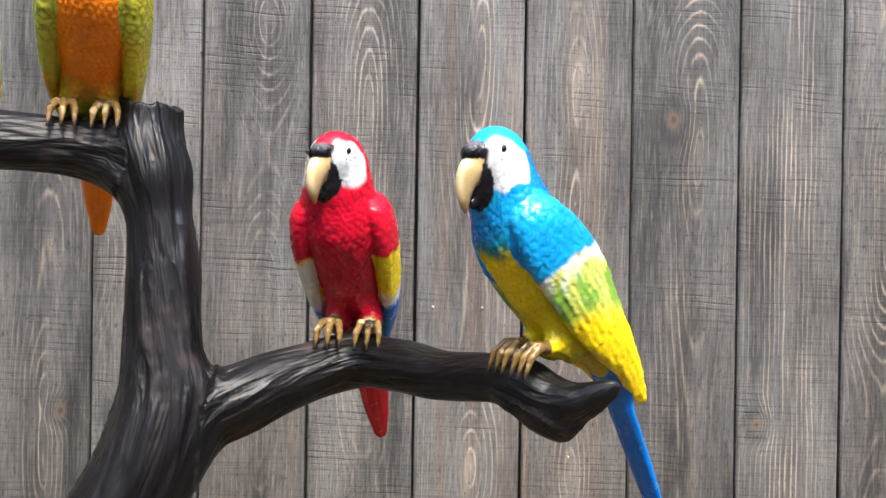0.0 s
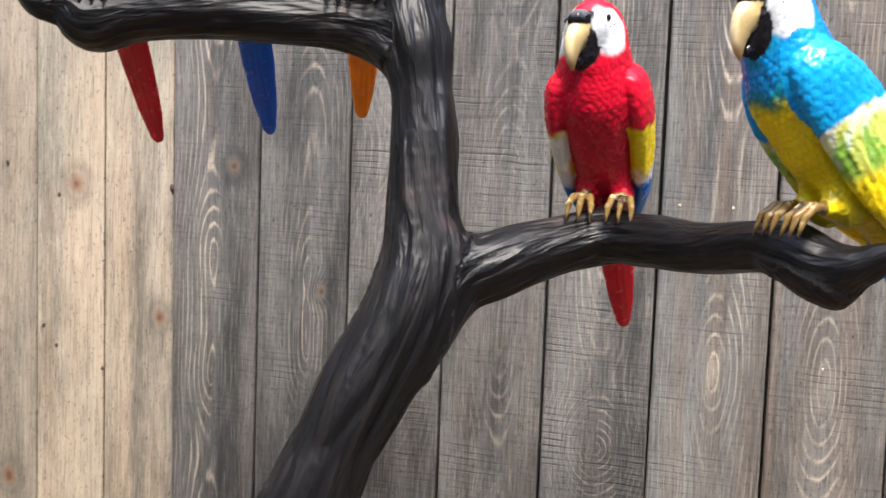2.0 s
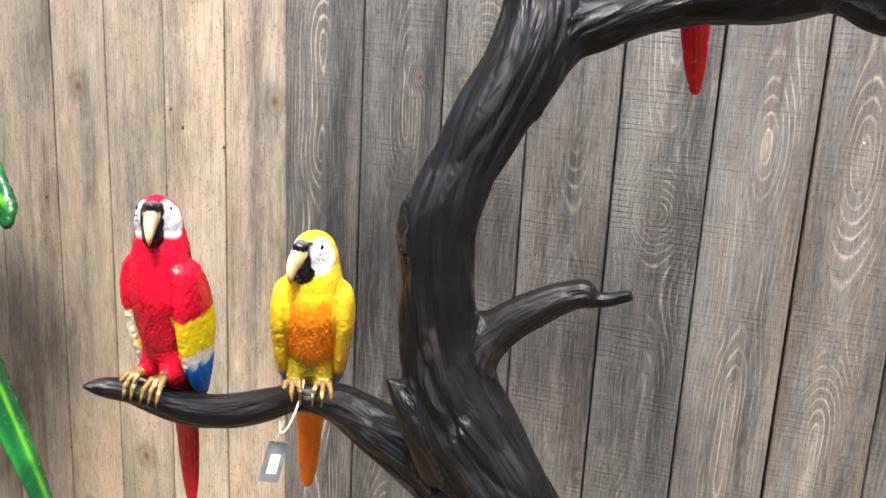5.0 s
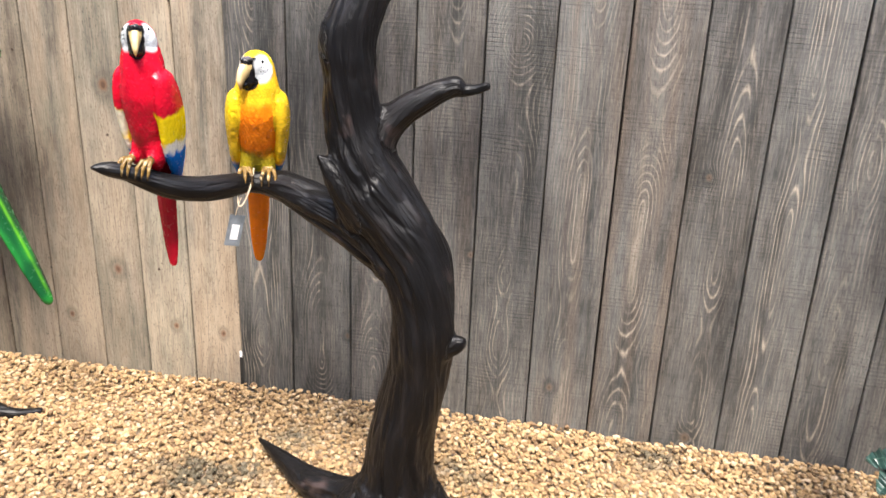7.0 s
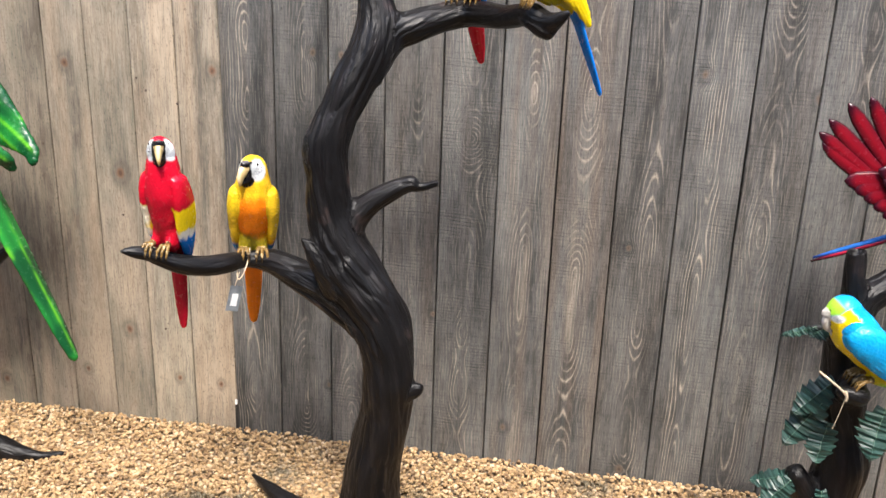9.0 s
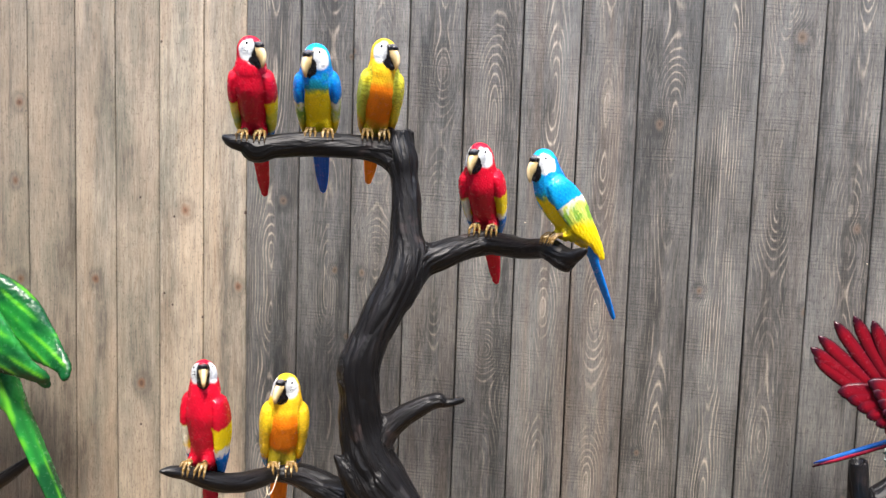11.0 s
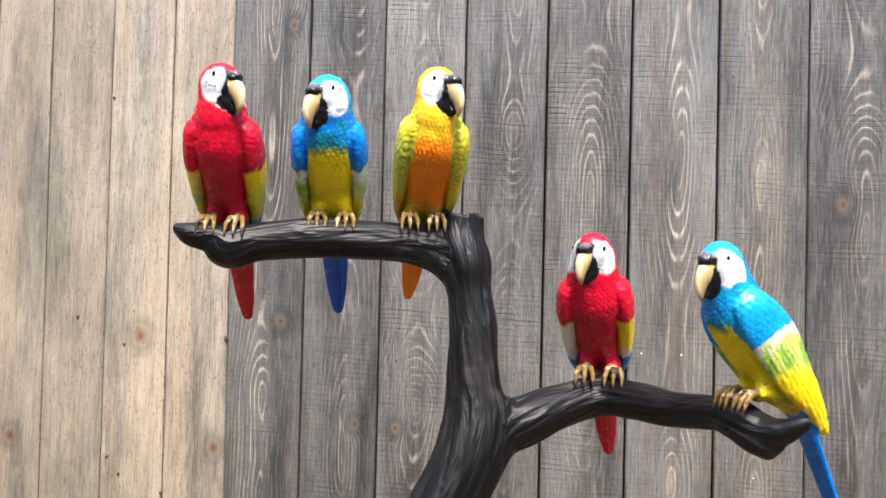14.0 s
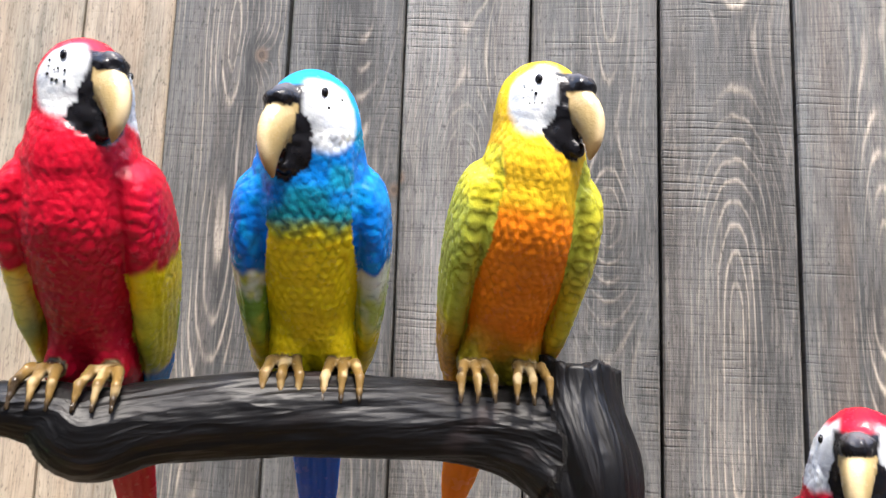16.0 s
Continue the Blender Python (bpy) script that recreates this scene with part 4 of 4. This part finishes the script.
        if tint < 0.5:
            lay(BLUE, wing * step(0.016, 0.006, bz))
        lay(ORANGE, is_("tail").astype(float))
    elif scheme == "sky":
        lay(YELLOW, np.ones(len(v)))
        lay(SKY, bodyish * step(0.034, 0.042, by + jag))
        lay(SKY, wing + is_("tail"))
        lay(BLUE, wing * step(0.05, 0.0, bz) * 0.6)
        lay((0.20, 0.55, 0.03), bodyish * step(0.012, -0.004, bz))
    else:
        lay(GREEN, np.ones(len(v)))
        lay((0.006, 0.07, 0.02), 0.85 * step(-0.2, 0.4, n3) + 0.6 * (1 - vane) * is_("wing", "tail"))
        lay((0.12, 0.44, 0.02), 0.85 * is_("wing", "tail") * step(0.60, 0.98, vane) * step(-0.5, 0.3, n1))
    hx, hy, hz = np.abs(hd[:, 0]), hd[:, 1] + 0.5 * jag, hd[:, 2] + 0.5 * jag
    head = is_("head", "body") * step(0.055, 0.045, np.linalg.norm(v - hc, axis=1))
    crown = {"red": RED, "blue": SKY, "orange": (0.80, 0.55, 0.02), "sky": SKY, "green": GREEN}[scheme]
    lay(crown, is_("head") * step(-0.02, 0.0, hd[:, 2]))
    if scheme == "sky":
        lay((0.32, 0.62, 0.04), is_("head") * step(0.002, -0.008, hy) * step(0.0, 0.01, hz))
        face = step(0.015, 0.010, np.hypot((hy + 0.026) * 0.9, (hz + 0.004) * 1.3))
    else:
        face = step(0.0265, 0.0190, np.hypot((hy + 0.016), (hz + 0.004) * 0.90) + 0.25 * jag) * step(0.010, 0.014, hx)
    lay(WHITE, head * face)
    lay((0.42, 0.45, 0.50), head * face * 0.75 * step(-0.2, 0.5, vnoise(hd * (300, 120, 420), seed)) * step(0.010, -0.010, hd[:, 2] + 0.004 * n1))
    lay((0.22, 0.23, 0.24), head * face * 0.6 * step(-0.018, -0.026, hd[:, 1] + 0.8 * jag))
    lay(BLACK, head * step(0.0175, 0.0145, hx + 0.6 * jag) * step(-0.012, -0.018, hd[:, 1] + 0.5 * jag) * step(0.021, 0.016, hd[:, 2]) * step(-0.042, -0.036, hd[:, 2] + jag))
    lay(BLACK, is_("cere", "jaw").astype(float))
    lay((0.16, 0.15, 0.16), is_("cere") * 0.7 * step(0.012, 0.019, hd[:, 2]))
    if scheme != "sky":
        lay(IVORY, is_("beak").astype(float))
        lay((0.40, 0.22, 0.06), is_("beak") * step(-0.024, -0.042, hd[:, 2] + 0.6 * jag) * 0.85)
        lay((0.34, 0.24, 0.09), is_("beak") * step(0.003, 0.0075, hx) * 0.75)
        lay(BLACK, is_("beak") * step(-0.040, -0.035, hd[:, 1]) * step(-0.006, -0.012, hd[:, 2]) * 0.95)
    else:
        lay((0.50, 0.47, 0.42), is_("beak", "cere").astype(float))
        lay((0.30, 0.29, 0.27), is_("jaw").astype(float))
    lay(GOLD, is_("toe").astype(float))
    lay(BLACK, is_("toe") * 0.85 * np.maximum(step(-0.005, -0.011, v[:, 2]), step(0.25, 0.6, n1)))
    # toe highlights put into the paint as pale gold patches
    lay((0.66, 0.50, 0.27), is_("toe") * 0.6 * step(0.30, 0.6, n2) * step(-0.012, -0.002, v[:, 2]))
    # dark wash in the feather creases, which also paints in their shade
    shade_wash = step(0.60, 1.0, crease) * is_("body", "wing") * (0.45 + 0.25 * n3) * (0.4 + 0.6 * step(-0.3, 0.4, n1))
    c[:] = c * (1 - 0.50 * np.clip(shade_wash, 0, 1))[:, None]
    c *= (1 - 0.10 * step(0.1, 0.8, n3 + 0.4 * n2))[:, None]
    c = np.clip(c * (1 + 0.10 * n1)[:, None], 0, 1)
    # eyes and cheek spots, set into the same skin
    verts, faces, cols = [v], [q.tolist()], [c]
    count = len(v)
    ball = bmesh.new()
    bmesh.ops.create_icosphere(ball, subdivisions=2, radius=1)
    bv = np.array([p.co[:] for p in ball.verts])
    bf = np.array([[p.index for p in f.verts] for f in ball.faces])
    ball.free()
    spots = [(-0.0165, 0.0105, 0.0036), (-0.021, 0.0005, 0.0014), (-0.0165, 0.0000, 0.0014), (-0.012, 0.0008, 0.0014), (-0.007, 0.003, 0.0013), (-0.021, -0.007, 0.0015), (-0.016, -0.0075, 0.0015), (-0.011, -0.007, 0.0015), (-0.006, -0.003, 0.0012), (-0.005, 0.006, 0.0011)]
    for s in (-1, 1):
        for y, z, r in spots:
            y, z, r = y + 0.0009 * math.sin(seed * 3 + y * 900), z + 0.0009 * math.cos(seed * 5 + (z + y) * 700), r * (1 if r > 0.002 else 0.75 + 0.3 * math.sin(seed + y * 5000))
            x = s * (0.0006 + 0.0306 * math.sqrt(max(0.05, 1 - (y / 0.0365) ** 2 - (z / 0.0325) ** 2)))
            verts.append(hc + ((np.array((x, y, z)) + bv * (r * (0.6 if r > 0.002 else 0.7), r, r)) * hs) @ Rh.T)
            faces.append((bf + count).tolist())
            cols.append(np.tile(BLACK, (len(bv), 1)))
            count += len(bv)
    me = mesh_of("parrot_figure", np.concatenate(verts) * (scale * slim, scale * slim, scale), [f for g in faces for f in g])
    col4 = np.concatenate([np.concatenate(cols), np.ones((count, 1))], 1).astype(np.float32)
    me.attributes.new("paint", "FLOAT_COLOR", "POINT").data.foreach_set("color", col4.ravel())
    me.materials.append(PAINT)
    ob = tagged(new("parrot_figure", me), label, "parrot figure", group)
    ob.matrix_basis = pose(*at, 0, 0, yaw)
    return ob


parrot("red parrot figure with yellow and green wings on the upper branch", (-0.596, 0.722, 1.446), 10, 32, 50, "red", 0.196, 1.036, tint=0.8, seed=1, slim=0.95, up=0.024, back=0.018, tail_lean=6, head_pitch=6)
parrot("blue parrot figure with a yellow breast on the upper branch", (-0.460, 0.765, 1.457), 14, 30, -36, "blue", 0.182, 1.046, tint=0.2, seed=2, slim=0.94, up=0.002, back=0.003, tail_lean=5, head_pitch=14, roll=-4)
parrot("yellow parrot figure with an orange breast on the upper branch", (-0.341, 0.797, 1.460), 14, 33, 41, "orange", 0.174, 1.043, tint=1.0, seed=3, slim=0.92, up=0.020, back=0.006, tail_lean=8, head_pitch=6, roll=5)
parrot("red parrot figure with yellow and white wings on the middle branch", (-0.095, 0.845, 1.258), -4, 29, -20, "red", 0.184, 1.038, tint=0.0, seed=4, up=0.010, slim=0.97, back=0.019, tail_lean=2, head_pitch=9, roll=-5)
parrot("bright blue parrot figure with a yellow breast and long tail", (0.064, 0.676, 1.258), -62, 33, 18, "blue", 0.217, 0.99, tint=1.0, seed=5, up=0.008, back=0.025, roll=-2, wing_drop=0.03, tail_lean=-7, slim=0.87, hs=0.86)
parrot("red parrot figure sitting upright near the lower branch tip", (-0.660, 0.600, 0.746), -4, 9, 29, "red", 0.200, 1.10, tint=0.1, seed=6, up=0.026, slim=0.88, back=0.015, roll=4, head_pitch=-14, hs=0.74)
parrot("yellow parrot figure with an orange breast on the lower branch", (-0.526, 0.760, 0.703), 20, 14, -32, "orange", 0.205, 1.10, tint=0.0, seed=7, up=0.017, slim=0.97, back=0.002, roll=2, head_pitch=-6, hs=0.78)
parrot("sky-blue parrot figure with yellow breast and lime forehead", (0.748, 0.690, 0.582), -84, 42, 2, "sky", 0.22, 1.05, head_pitch=34, hs=0.74, seed=8, group="parrot figures on other trees", back=0.02)
parrot("large green parrot figure with a long drooping tail", (-1.370, 0.850, 0.812), -90, 24, 0, "green", 0.27, 2.05, seed=9, h=0.0024, group="parrot figures on other trees", wing_back=0.055, wing_drop=-0.016)


def feather_run(base, tip, width, thick, normal, inner, edge):
    """One thick pointed feather: vertices, faces and colours."""
    base, tip, normal = np.array(base, float), np.array(tip, float), np.array(normal, float)
    d = tip - base
    side = np.cross(d, normal)
    side /= np.linalg.norm(side)
    nn = np.cross(side, d)
    nn /= np.linalg.norm(nn)
    vs, cs, fs = [], [], []
    prof = [(0, 0.55), (0.3, 0.85), (0.6, 1.0), (0.82, 0.9), (0.94, 0.55), (1.0, 0.12)]
    for t, w in prof:
        for a, e in ((-1, 0), (-0.7, 0.8), (0, 1.2), (0.7, 0.8), (1, 0), (0, -1)):
            vs.append(base + d * t + side * a * w * width + nn * e * thick)
            cs.append(edge if abs(a) == 1 or t > 0.93 else (np.array(edge) * 0.5 + np.array(inner) * 0.5 if abs(a) == 0.7 else inner))
    for i in range(len(prof) - 1):
        for k in range(6):
            fs.append([i * 6 + k, i * 6 + (k + 1) % 6, i * 6 + 6 + (k + 1) % 6, i * 6 + 6 + k])
    fs += [[5, 4, 3, 2, 1, 0], [30 + k for k in range(6)]]
    return vs, fs, cs


def flying_parrot():
    """A red parrot figure with spread wings, one mesh."""
    V, F, C = [], [], []

    def take(vs, fs, cs):
        o = len(V)
        V.extend(vs), C.extend(cs), F.extend([[i + o for i in f] for f in fs])

    wine, edge = (0.23, 0.005, 0.013), (0.035, 0.004, 0.010)
    for s in (-1, 1):
        X = lambda x: 1.0 + s * (x - 1.0) * -1
        tips = [(0.660, 1.000), (0.650, 1.022), (0.664, 1.050), (0.695, 1.085), (0.735, 1.100), (0.775, 1.092), (0.815, 1.110), (0.86, 1.10)]
        for i, (tx, tz) in enumerate(tips):
            take(*feather_run((X(0.79 + i * 0.013), 0.935 + 0.002 * i, 0.905 + i * 0.006), (X(tx), 0.93 - 0.002 * i, tz), 0.0165, 0.003, (0, -1, 0), wine, edge))
        for i in range(7):
            take(*feather_run((X(0.84 + i * 0.012), 0.93, 0.93 - i * 0.005), (X(0.715 + i * 0.022), 0.925, 0.925 - i * 0.018), 0.022, 0.003, (0, -1, 0), (0.20, 0.004, 0.012), edge))
        for i in range(6):
            take(*feather_run((X(0.93), 0.925, 0.90 - i * 0.012), (X(0.775 + i * 0.012), 0.918, 0.955 - i * 0.022), 0.024, 0.004, (0, -1, 0), (0.24, 0.005, 0.012), edge))
    take(*feather_run((0.95, 0.925, 0.868), (0.700, 1.0, 0.731), 0.0065, 0.004, (0.2, -0.6, 0.8), (0.02, 0.15, 0.50), (0.02, 0.07, 0.28)))
    take(*feather_run((0.95, 0.925, 0.858), (0.697, 0.998, 0.723), 0.0065, 0.004, (0.2, -0.6, 0.8), (0.30, 0.01, 0.03), edge))
    ball = bmesh.new()
    bmesh.ops.create_uvsphere(ball, u_segments=24, v_segments=16, radius=1)
    bv = np.array([p.co[:] for p in ball.verts])
    bf = [[p.index for p in f.verts] for f in ball.faces]
    ball.free()
    m = turn("Y", 62)
    for ctr, r, colr in (((1.0, 0.92, 0.885), (0.045, 0.045, 0.10), RED), ((1.10, 0.915, 0.945), (0.034, 0.032, 0.045), RED), ((1.145, 0.912, 0.945), (0.012, 0.012, 0.028), IVORY)):
        take(list(np.array(ctr) + (bv * r) @ m.T), bf, [colr] * len(bv))
    me = mesh_of("parrot_figure", V, F)
    me.attributes.new("paint", "FLOAT_COLOR", "POINT").data.foreach_set("color", np.array([(*a, 1) for a in C], np.float32).ravel())
    me.materials.append(PAINT)
    return tagged(new("parrot_figure", me), "wine-red parrot figure with spread wings above the leafy trunk", "parrot figure", "parrot figures on other trees")


flying_parrot()


# ---------------------------------------------------------------- leaves and berries on the right tree
def leaf(parent, base, tip, width, normal, lobes, seed):
    """A lobed, toothed leaf with raised veins and a little thickness."""
    rng = random.Random(seed)
    base, tip = Vector(base), Vector(tip)
    d = tip - base
    n = Vector(normal).normalized()
    side = d.cross(n).normalized()
    n = side.cross(d).normalized()
    bm = bmesh.new()
    steps = lobes * 4
    mid, left, right = [], [], []
    for i in range(steps + 1):
        t = i / steps
        env = math.sin(math.pi * min(1, t * 0.93 + 0.07)) ** 0.7
        tooth = 1 - 0.42 * ((i % 4) / 4)
        w = width * env * tooth + 0.0006
        curl = -0.25 * width * math.sin(t * 2.6) + 0.004 * rng.uniform(-1, 1)
        c = base + d * t + n * curl
        mid.append(c + n * 0.0025)
        left.append(c + side * w - d * 0.04 * (1 - i % 4 / 4) + n * (-0.22 * w + 0.003 * (i % 2)))
        right.append(c - side * w - d * 0.04 * (1 - i % 4 / 4) + n * (-0.22 * w + 0.003 * (i % 2)))
    for sgn in (0, -0.0018):
        a = [bm.verts.new(p + n * sgn) for p in mid]
        b = [bm.verts.new(p + n * sgn) for p in left]
        c = [bm.verts.new(p + n * sgn) for p in right]
        for i in range(steps):
            for u, w in ((a, b), (c, a)):
                f = (u[i], u[i + 1], w[i + 1], w[i])
                bm.faces.new(f if sgn == 0 else f[::-1])
    inv = parent.matrix_basis.inverted()
    bmesh.ops.transform(bm, matrix=inv, verts=bm.verts)
    ob = part("leaf", bm, LEAF, parent)
    vein = bmesh.new()
    rows = []
    for i, p in enumerate(mid):
        w = 0.0011 * (1 - 0.75 * i / steps)
        rows.append([vein.verts.new(p + side * a * w + n * b * w) for a, b in ((-1, 0), (0, 1.2), (1, 0), (0, -0.6))])
    for u, w in zip(rows, rows[1:]):
        for k in range(4):
            vein.faces.new((u[k], u[(k + 1) % 4], w[(k + 1) % 4], w[k]))
    bmesh.ops.transform(vein, matrix=inv, verts=vein.verts)
    part("midrib", vein, VEIN, ob)
    return ob


LEAVES = [
    ((0.715, 0.755, 0.545), (0.640, 0.735, 0.470), 0.034, (-0.3, -0.9, 0.35)), ((0.70, 0.75, 0.500), (0.630, 0.735, 0.395), 0.034, (-0.3, -0.9, 0.3)),
    ((0.715, 0.745, 0.455), (0.698, 0.715, 0.372), 0.036, (0.1, -0.9, 0.4)), ((0.675, 0.755, 0.322), (0.578, 0.742, 0.303), 0.026, (0, -0.55, 0.85)),
    ((0.668, 0.745, 0.318), (0.600, 0.712, 0.255), 0.030, (-0.1, -0.9, 0.45)), ((0.665, 0.765, 0.652), (0.595, 0.755, 0.632), 0.010, (0, -0.7, 0.7)),
    ((0.690, 0.77, 0.655), (0.650, 0.75, 0.640), 0.020, (0, -0.5, 0.8)), ((0.80, 0.70, 0.520), (0.775, 0.655, 0.425), 0.040, (0, -0.85, 0.5)),
    ((0.72, 0.72, 0.250), (0.765, 0.68, 0.225), 0.030, (0, -0.7, 0.7)), ((0.725, 0.74, 0.30), (0.735, 0.70, 0.205), 0.026, (-0.2, -0.9, 0.3)),
    ((0.785, 0.78, 0.80), (0.80, 0.75, 0.86), 0.03, (-0.2, -0.9, 0.2)),
]
for i, row in enumerate(LEAVES):
    leaf(tree_right, *row, 6, i)


def berries(parent, start, end, n, r):
    for i in range(n):
        t = i / max(1, n - 1)
        bm = bmesh.new()
        bmesh.ops.create_icosphere(bm, subdivisions=2, radius=r)
        p = Vector(start).lerp(Vector(end), t) + Vector((0.002 * math.sin(i * 5), 0.002 * math.cos(i * 3), 0.002 * math.sin(i * 2.3)))
        bmesh.ops.transform(bm, matrix=parent.matrix_basis.inverted() @ Matrix.Translation(p), verts=bm.verts)
        for f in bm.faces:
            f.smooth = True
        part("berry", bm, BERRY, parent)


berries(tree_right, (0.722, 0.69, 0.262), (0.768, 0.695, 0.308), 8, 0.0052)
berries(tree_right, (0.590, 0.76, 0.055), (0.612, 0.765, 0.075), 3, 0.007)


# ---------------------------------------------------------------- tag on a string, twine on the right tree
def tube(name, pts, r, material, parent, closed=False):
    cu = bpy.data.curves.new(name, "CURVE")
    cu.dimensions, cu.bevel_depth, cu.bevel_resolution, cu.resolution_u = "3D", r, 3, 8
    sp = cu.splines.new("NURBS")
    sp.points.add(len(pts) - 1)
    for p, c in zip(sp.points, pts):
        p.co = (*c, 1)
    sp.use_endpoint_u, sp.order_u, sp.use_cyclic_u = not closed, 3, closed
    ob = new(name, cu)
    dg = bpy.context.evaluated_depsgraph_get()
    me = bpy.data.meshes.new_from_object(ob.evaluated_get(dg))
    bpy.data.objects.remove(ob)
    bpy.data.curves.remove(cu)
    return part(name, me, material, parent)


tag = tagged(new("price_tag"), "small grey tag with a white print hanging on twine", "tag")
tag.location = (-0.552, 0.738, 0.64)
loop = [(0.014 + 0.010 * math.sin(a), -0.002 + 0.030 * math.cos(a), 0.050 + 0.034 * math.sin(a + 1.57)) for a in [k * math.pi / 6 for k in range(12)]]
tube("string", loop, 0.0015, TWIG, tag, True)
tube("string", [(0.012, -0.020, 0.030), (0.006, -0.024, 0.012), (0.0, -0.02, -0.004)], 0.0009, TWIG, tag)
bm = bmesh.new()
bmesh.ops.create_cube(bm, size=1)
bmesh.ops.scale(bm, vec=(0.028, 0.0012, 0.058), verts=bm.verts)
bmesh.ops.transform(bm, matrix=pose(-0.003, -0.02, -0.033, 0, 14, 42), verts=bm.verts)
card = part("card", bm, CARD, tag)
bm = bmesh.new()
bmesh.ops.create_cube(bm, size=1)
bmesh.ops.scale(bm, vec=(0.014, 0.0006, 0.028), verts=bm.verts)
bmesh.ops.transform(bm, matrix=pose(-0.0025, -0.0208, -0.036, 0, 14, 42), verts=bm.verts)
part("print", bm, CARD_WHITE, card, "white printed patch")

twine = tagged(new("twine"), "pale knotted twine tied round the perch", "twine")
twine.location = (0.70, 0.665, 0.562)
tube("strand", [(-0.045, 0.0, 0.038), (-0.032, -0.004, 0.030), (-0.015, -0.008, 0.018), (0.0, -0.012, 0.008), (0.006, -0.013, 0.0)], 0.0022, TWIG, twine)
tube("strand", [(0.004, -0.013, 0.008), (0.010, -0.014, -0.004), (0.008, -0.012, -0.012)], 0.003, TWIG, twine)
tube("strand", [(0.006, -0.012, -0.01), (0.002, -0.012, -0.04), (-0.006, -0.010, -0.075)], 0.0007, TWIG, twine)

# ---------------------------------------------------------------- gravel and boards, piece by piece
pebbles()
wall_pale = wall_backing("wall_pale", PALE_JOINTS[0][0], PALE_JOINTS[-1][0], "upright boards of weathered pale tan timber")
wall_dark = wall_backing("wall_dark", DARK_JOINTS[0][0], DARK_JOINTS[-1][0], "upright rough-sawn boards stained dark grey-brown")
for i, (a, b) in enumerate(zip(PALE_JOINTS, PALE_JOINTS[1:])):
    plank(a, b, WALL, PALE_WOOD, wall_pale, 0.0009 + 0.0009 * (i % 2), 100 + i, PALE_LOOK[(i + 1) % 7])
for i, (a, b) in enumerate(zip(DARK_JOINTS, DARK_JOINTS[1:])):
    plank(a, b, WALL, DARK_WOOD, wall_dark, (0.0016, 0.0022, 0.0013, 0.0018)[i % 4], 200 + i, DARK_LOOK[i if i < 11 else 2 + i % 9])


def knot_hole(x, z, rx, rz, parent, material):
    """A small dark hole or driven nail in a board: a shallow rimmed disc."""
    bm = bmesh.new()
    bmesh.ops.create_uvsphere(bm, u_segments=12, v_segments=6, radius=1)
    bmesh.ops.scale(bm, vec=(rx, 0.0022, rz), verts=bm.verts)
    for f in bm.faces:
        f.smooth = True
    part("nail_hole", bm, material, parent).location = (x, WALL - 0.0008, z)


for x, z in ((-1.019, 1.709), (-1.004, 1.02), (-1.293, 0.826), (-0.892, 0.959), (-0.977, 1.235), (-1.076, 1.284), (-1.069, 0.642), (-0.963, 0.312), (-0.979, 0.989)):
    knot_hole(x, z, 0.0030, 0.0036, wall_pale, IRON)
knot_hole(-0.773, 1.255, 0.004, 0.006, wall_pale, IRON)
for x, z in ((-0.181, 0.917), (-0.337, 1.605), (0.841, 1.198), (0.178, 1.059), (-0.013, 1.262), (0.055, 1.262)):
    knot_hole(x, z, 0.0016, 0.002, wall_dark, IRON if z < 1.0 or z > 1.5 else TWIG)


def slot():
    """The dark slot low between the two board walls, with a pale scrap stuck in it."""
    for name, mat, size, at in (("slot", BACKING, (0.009, 0.003, 0.10), (-0.754, WALL - 0.0022, 0.065)), ("scrap", CARD_WHITE, (0.007, 0.003, 0.016), (-0.754, WALL - 0.0046, 0.108))):
        bm = bmesh.new()
        bmesh.ops.create_cube(bm, size=1)
        bmesh.ops.scale(bm, vec=size, verts=bm.verts)
        bmesh.ops.bevel(bm, geom=bm.edges[:], offset=0.0006, segments=1, affect="EDGES")
        part(name, bm, mat, wall_dark).location = at


slot()
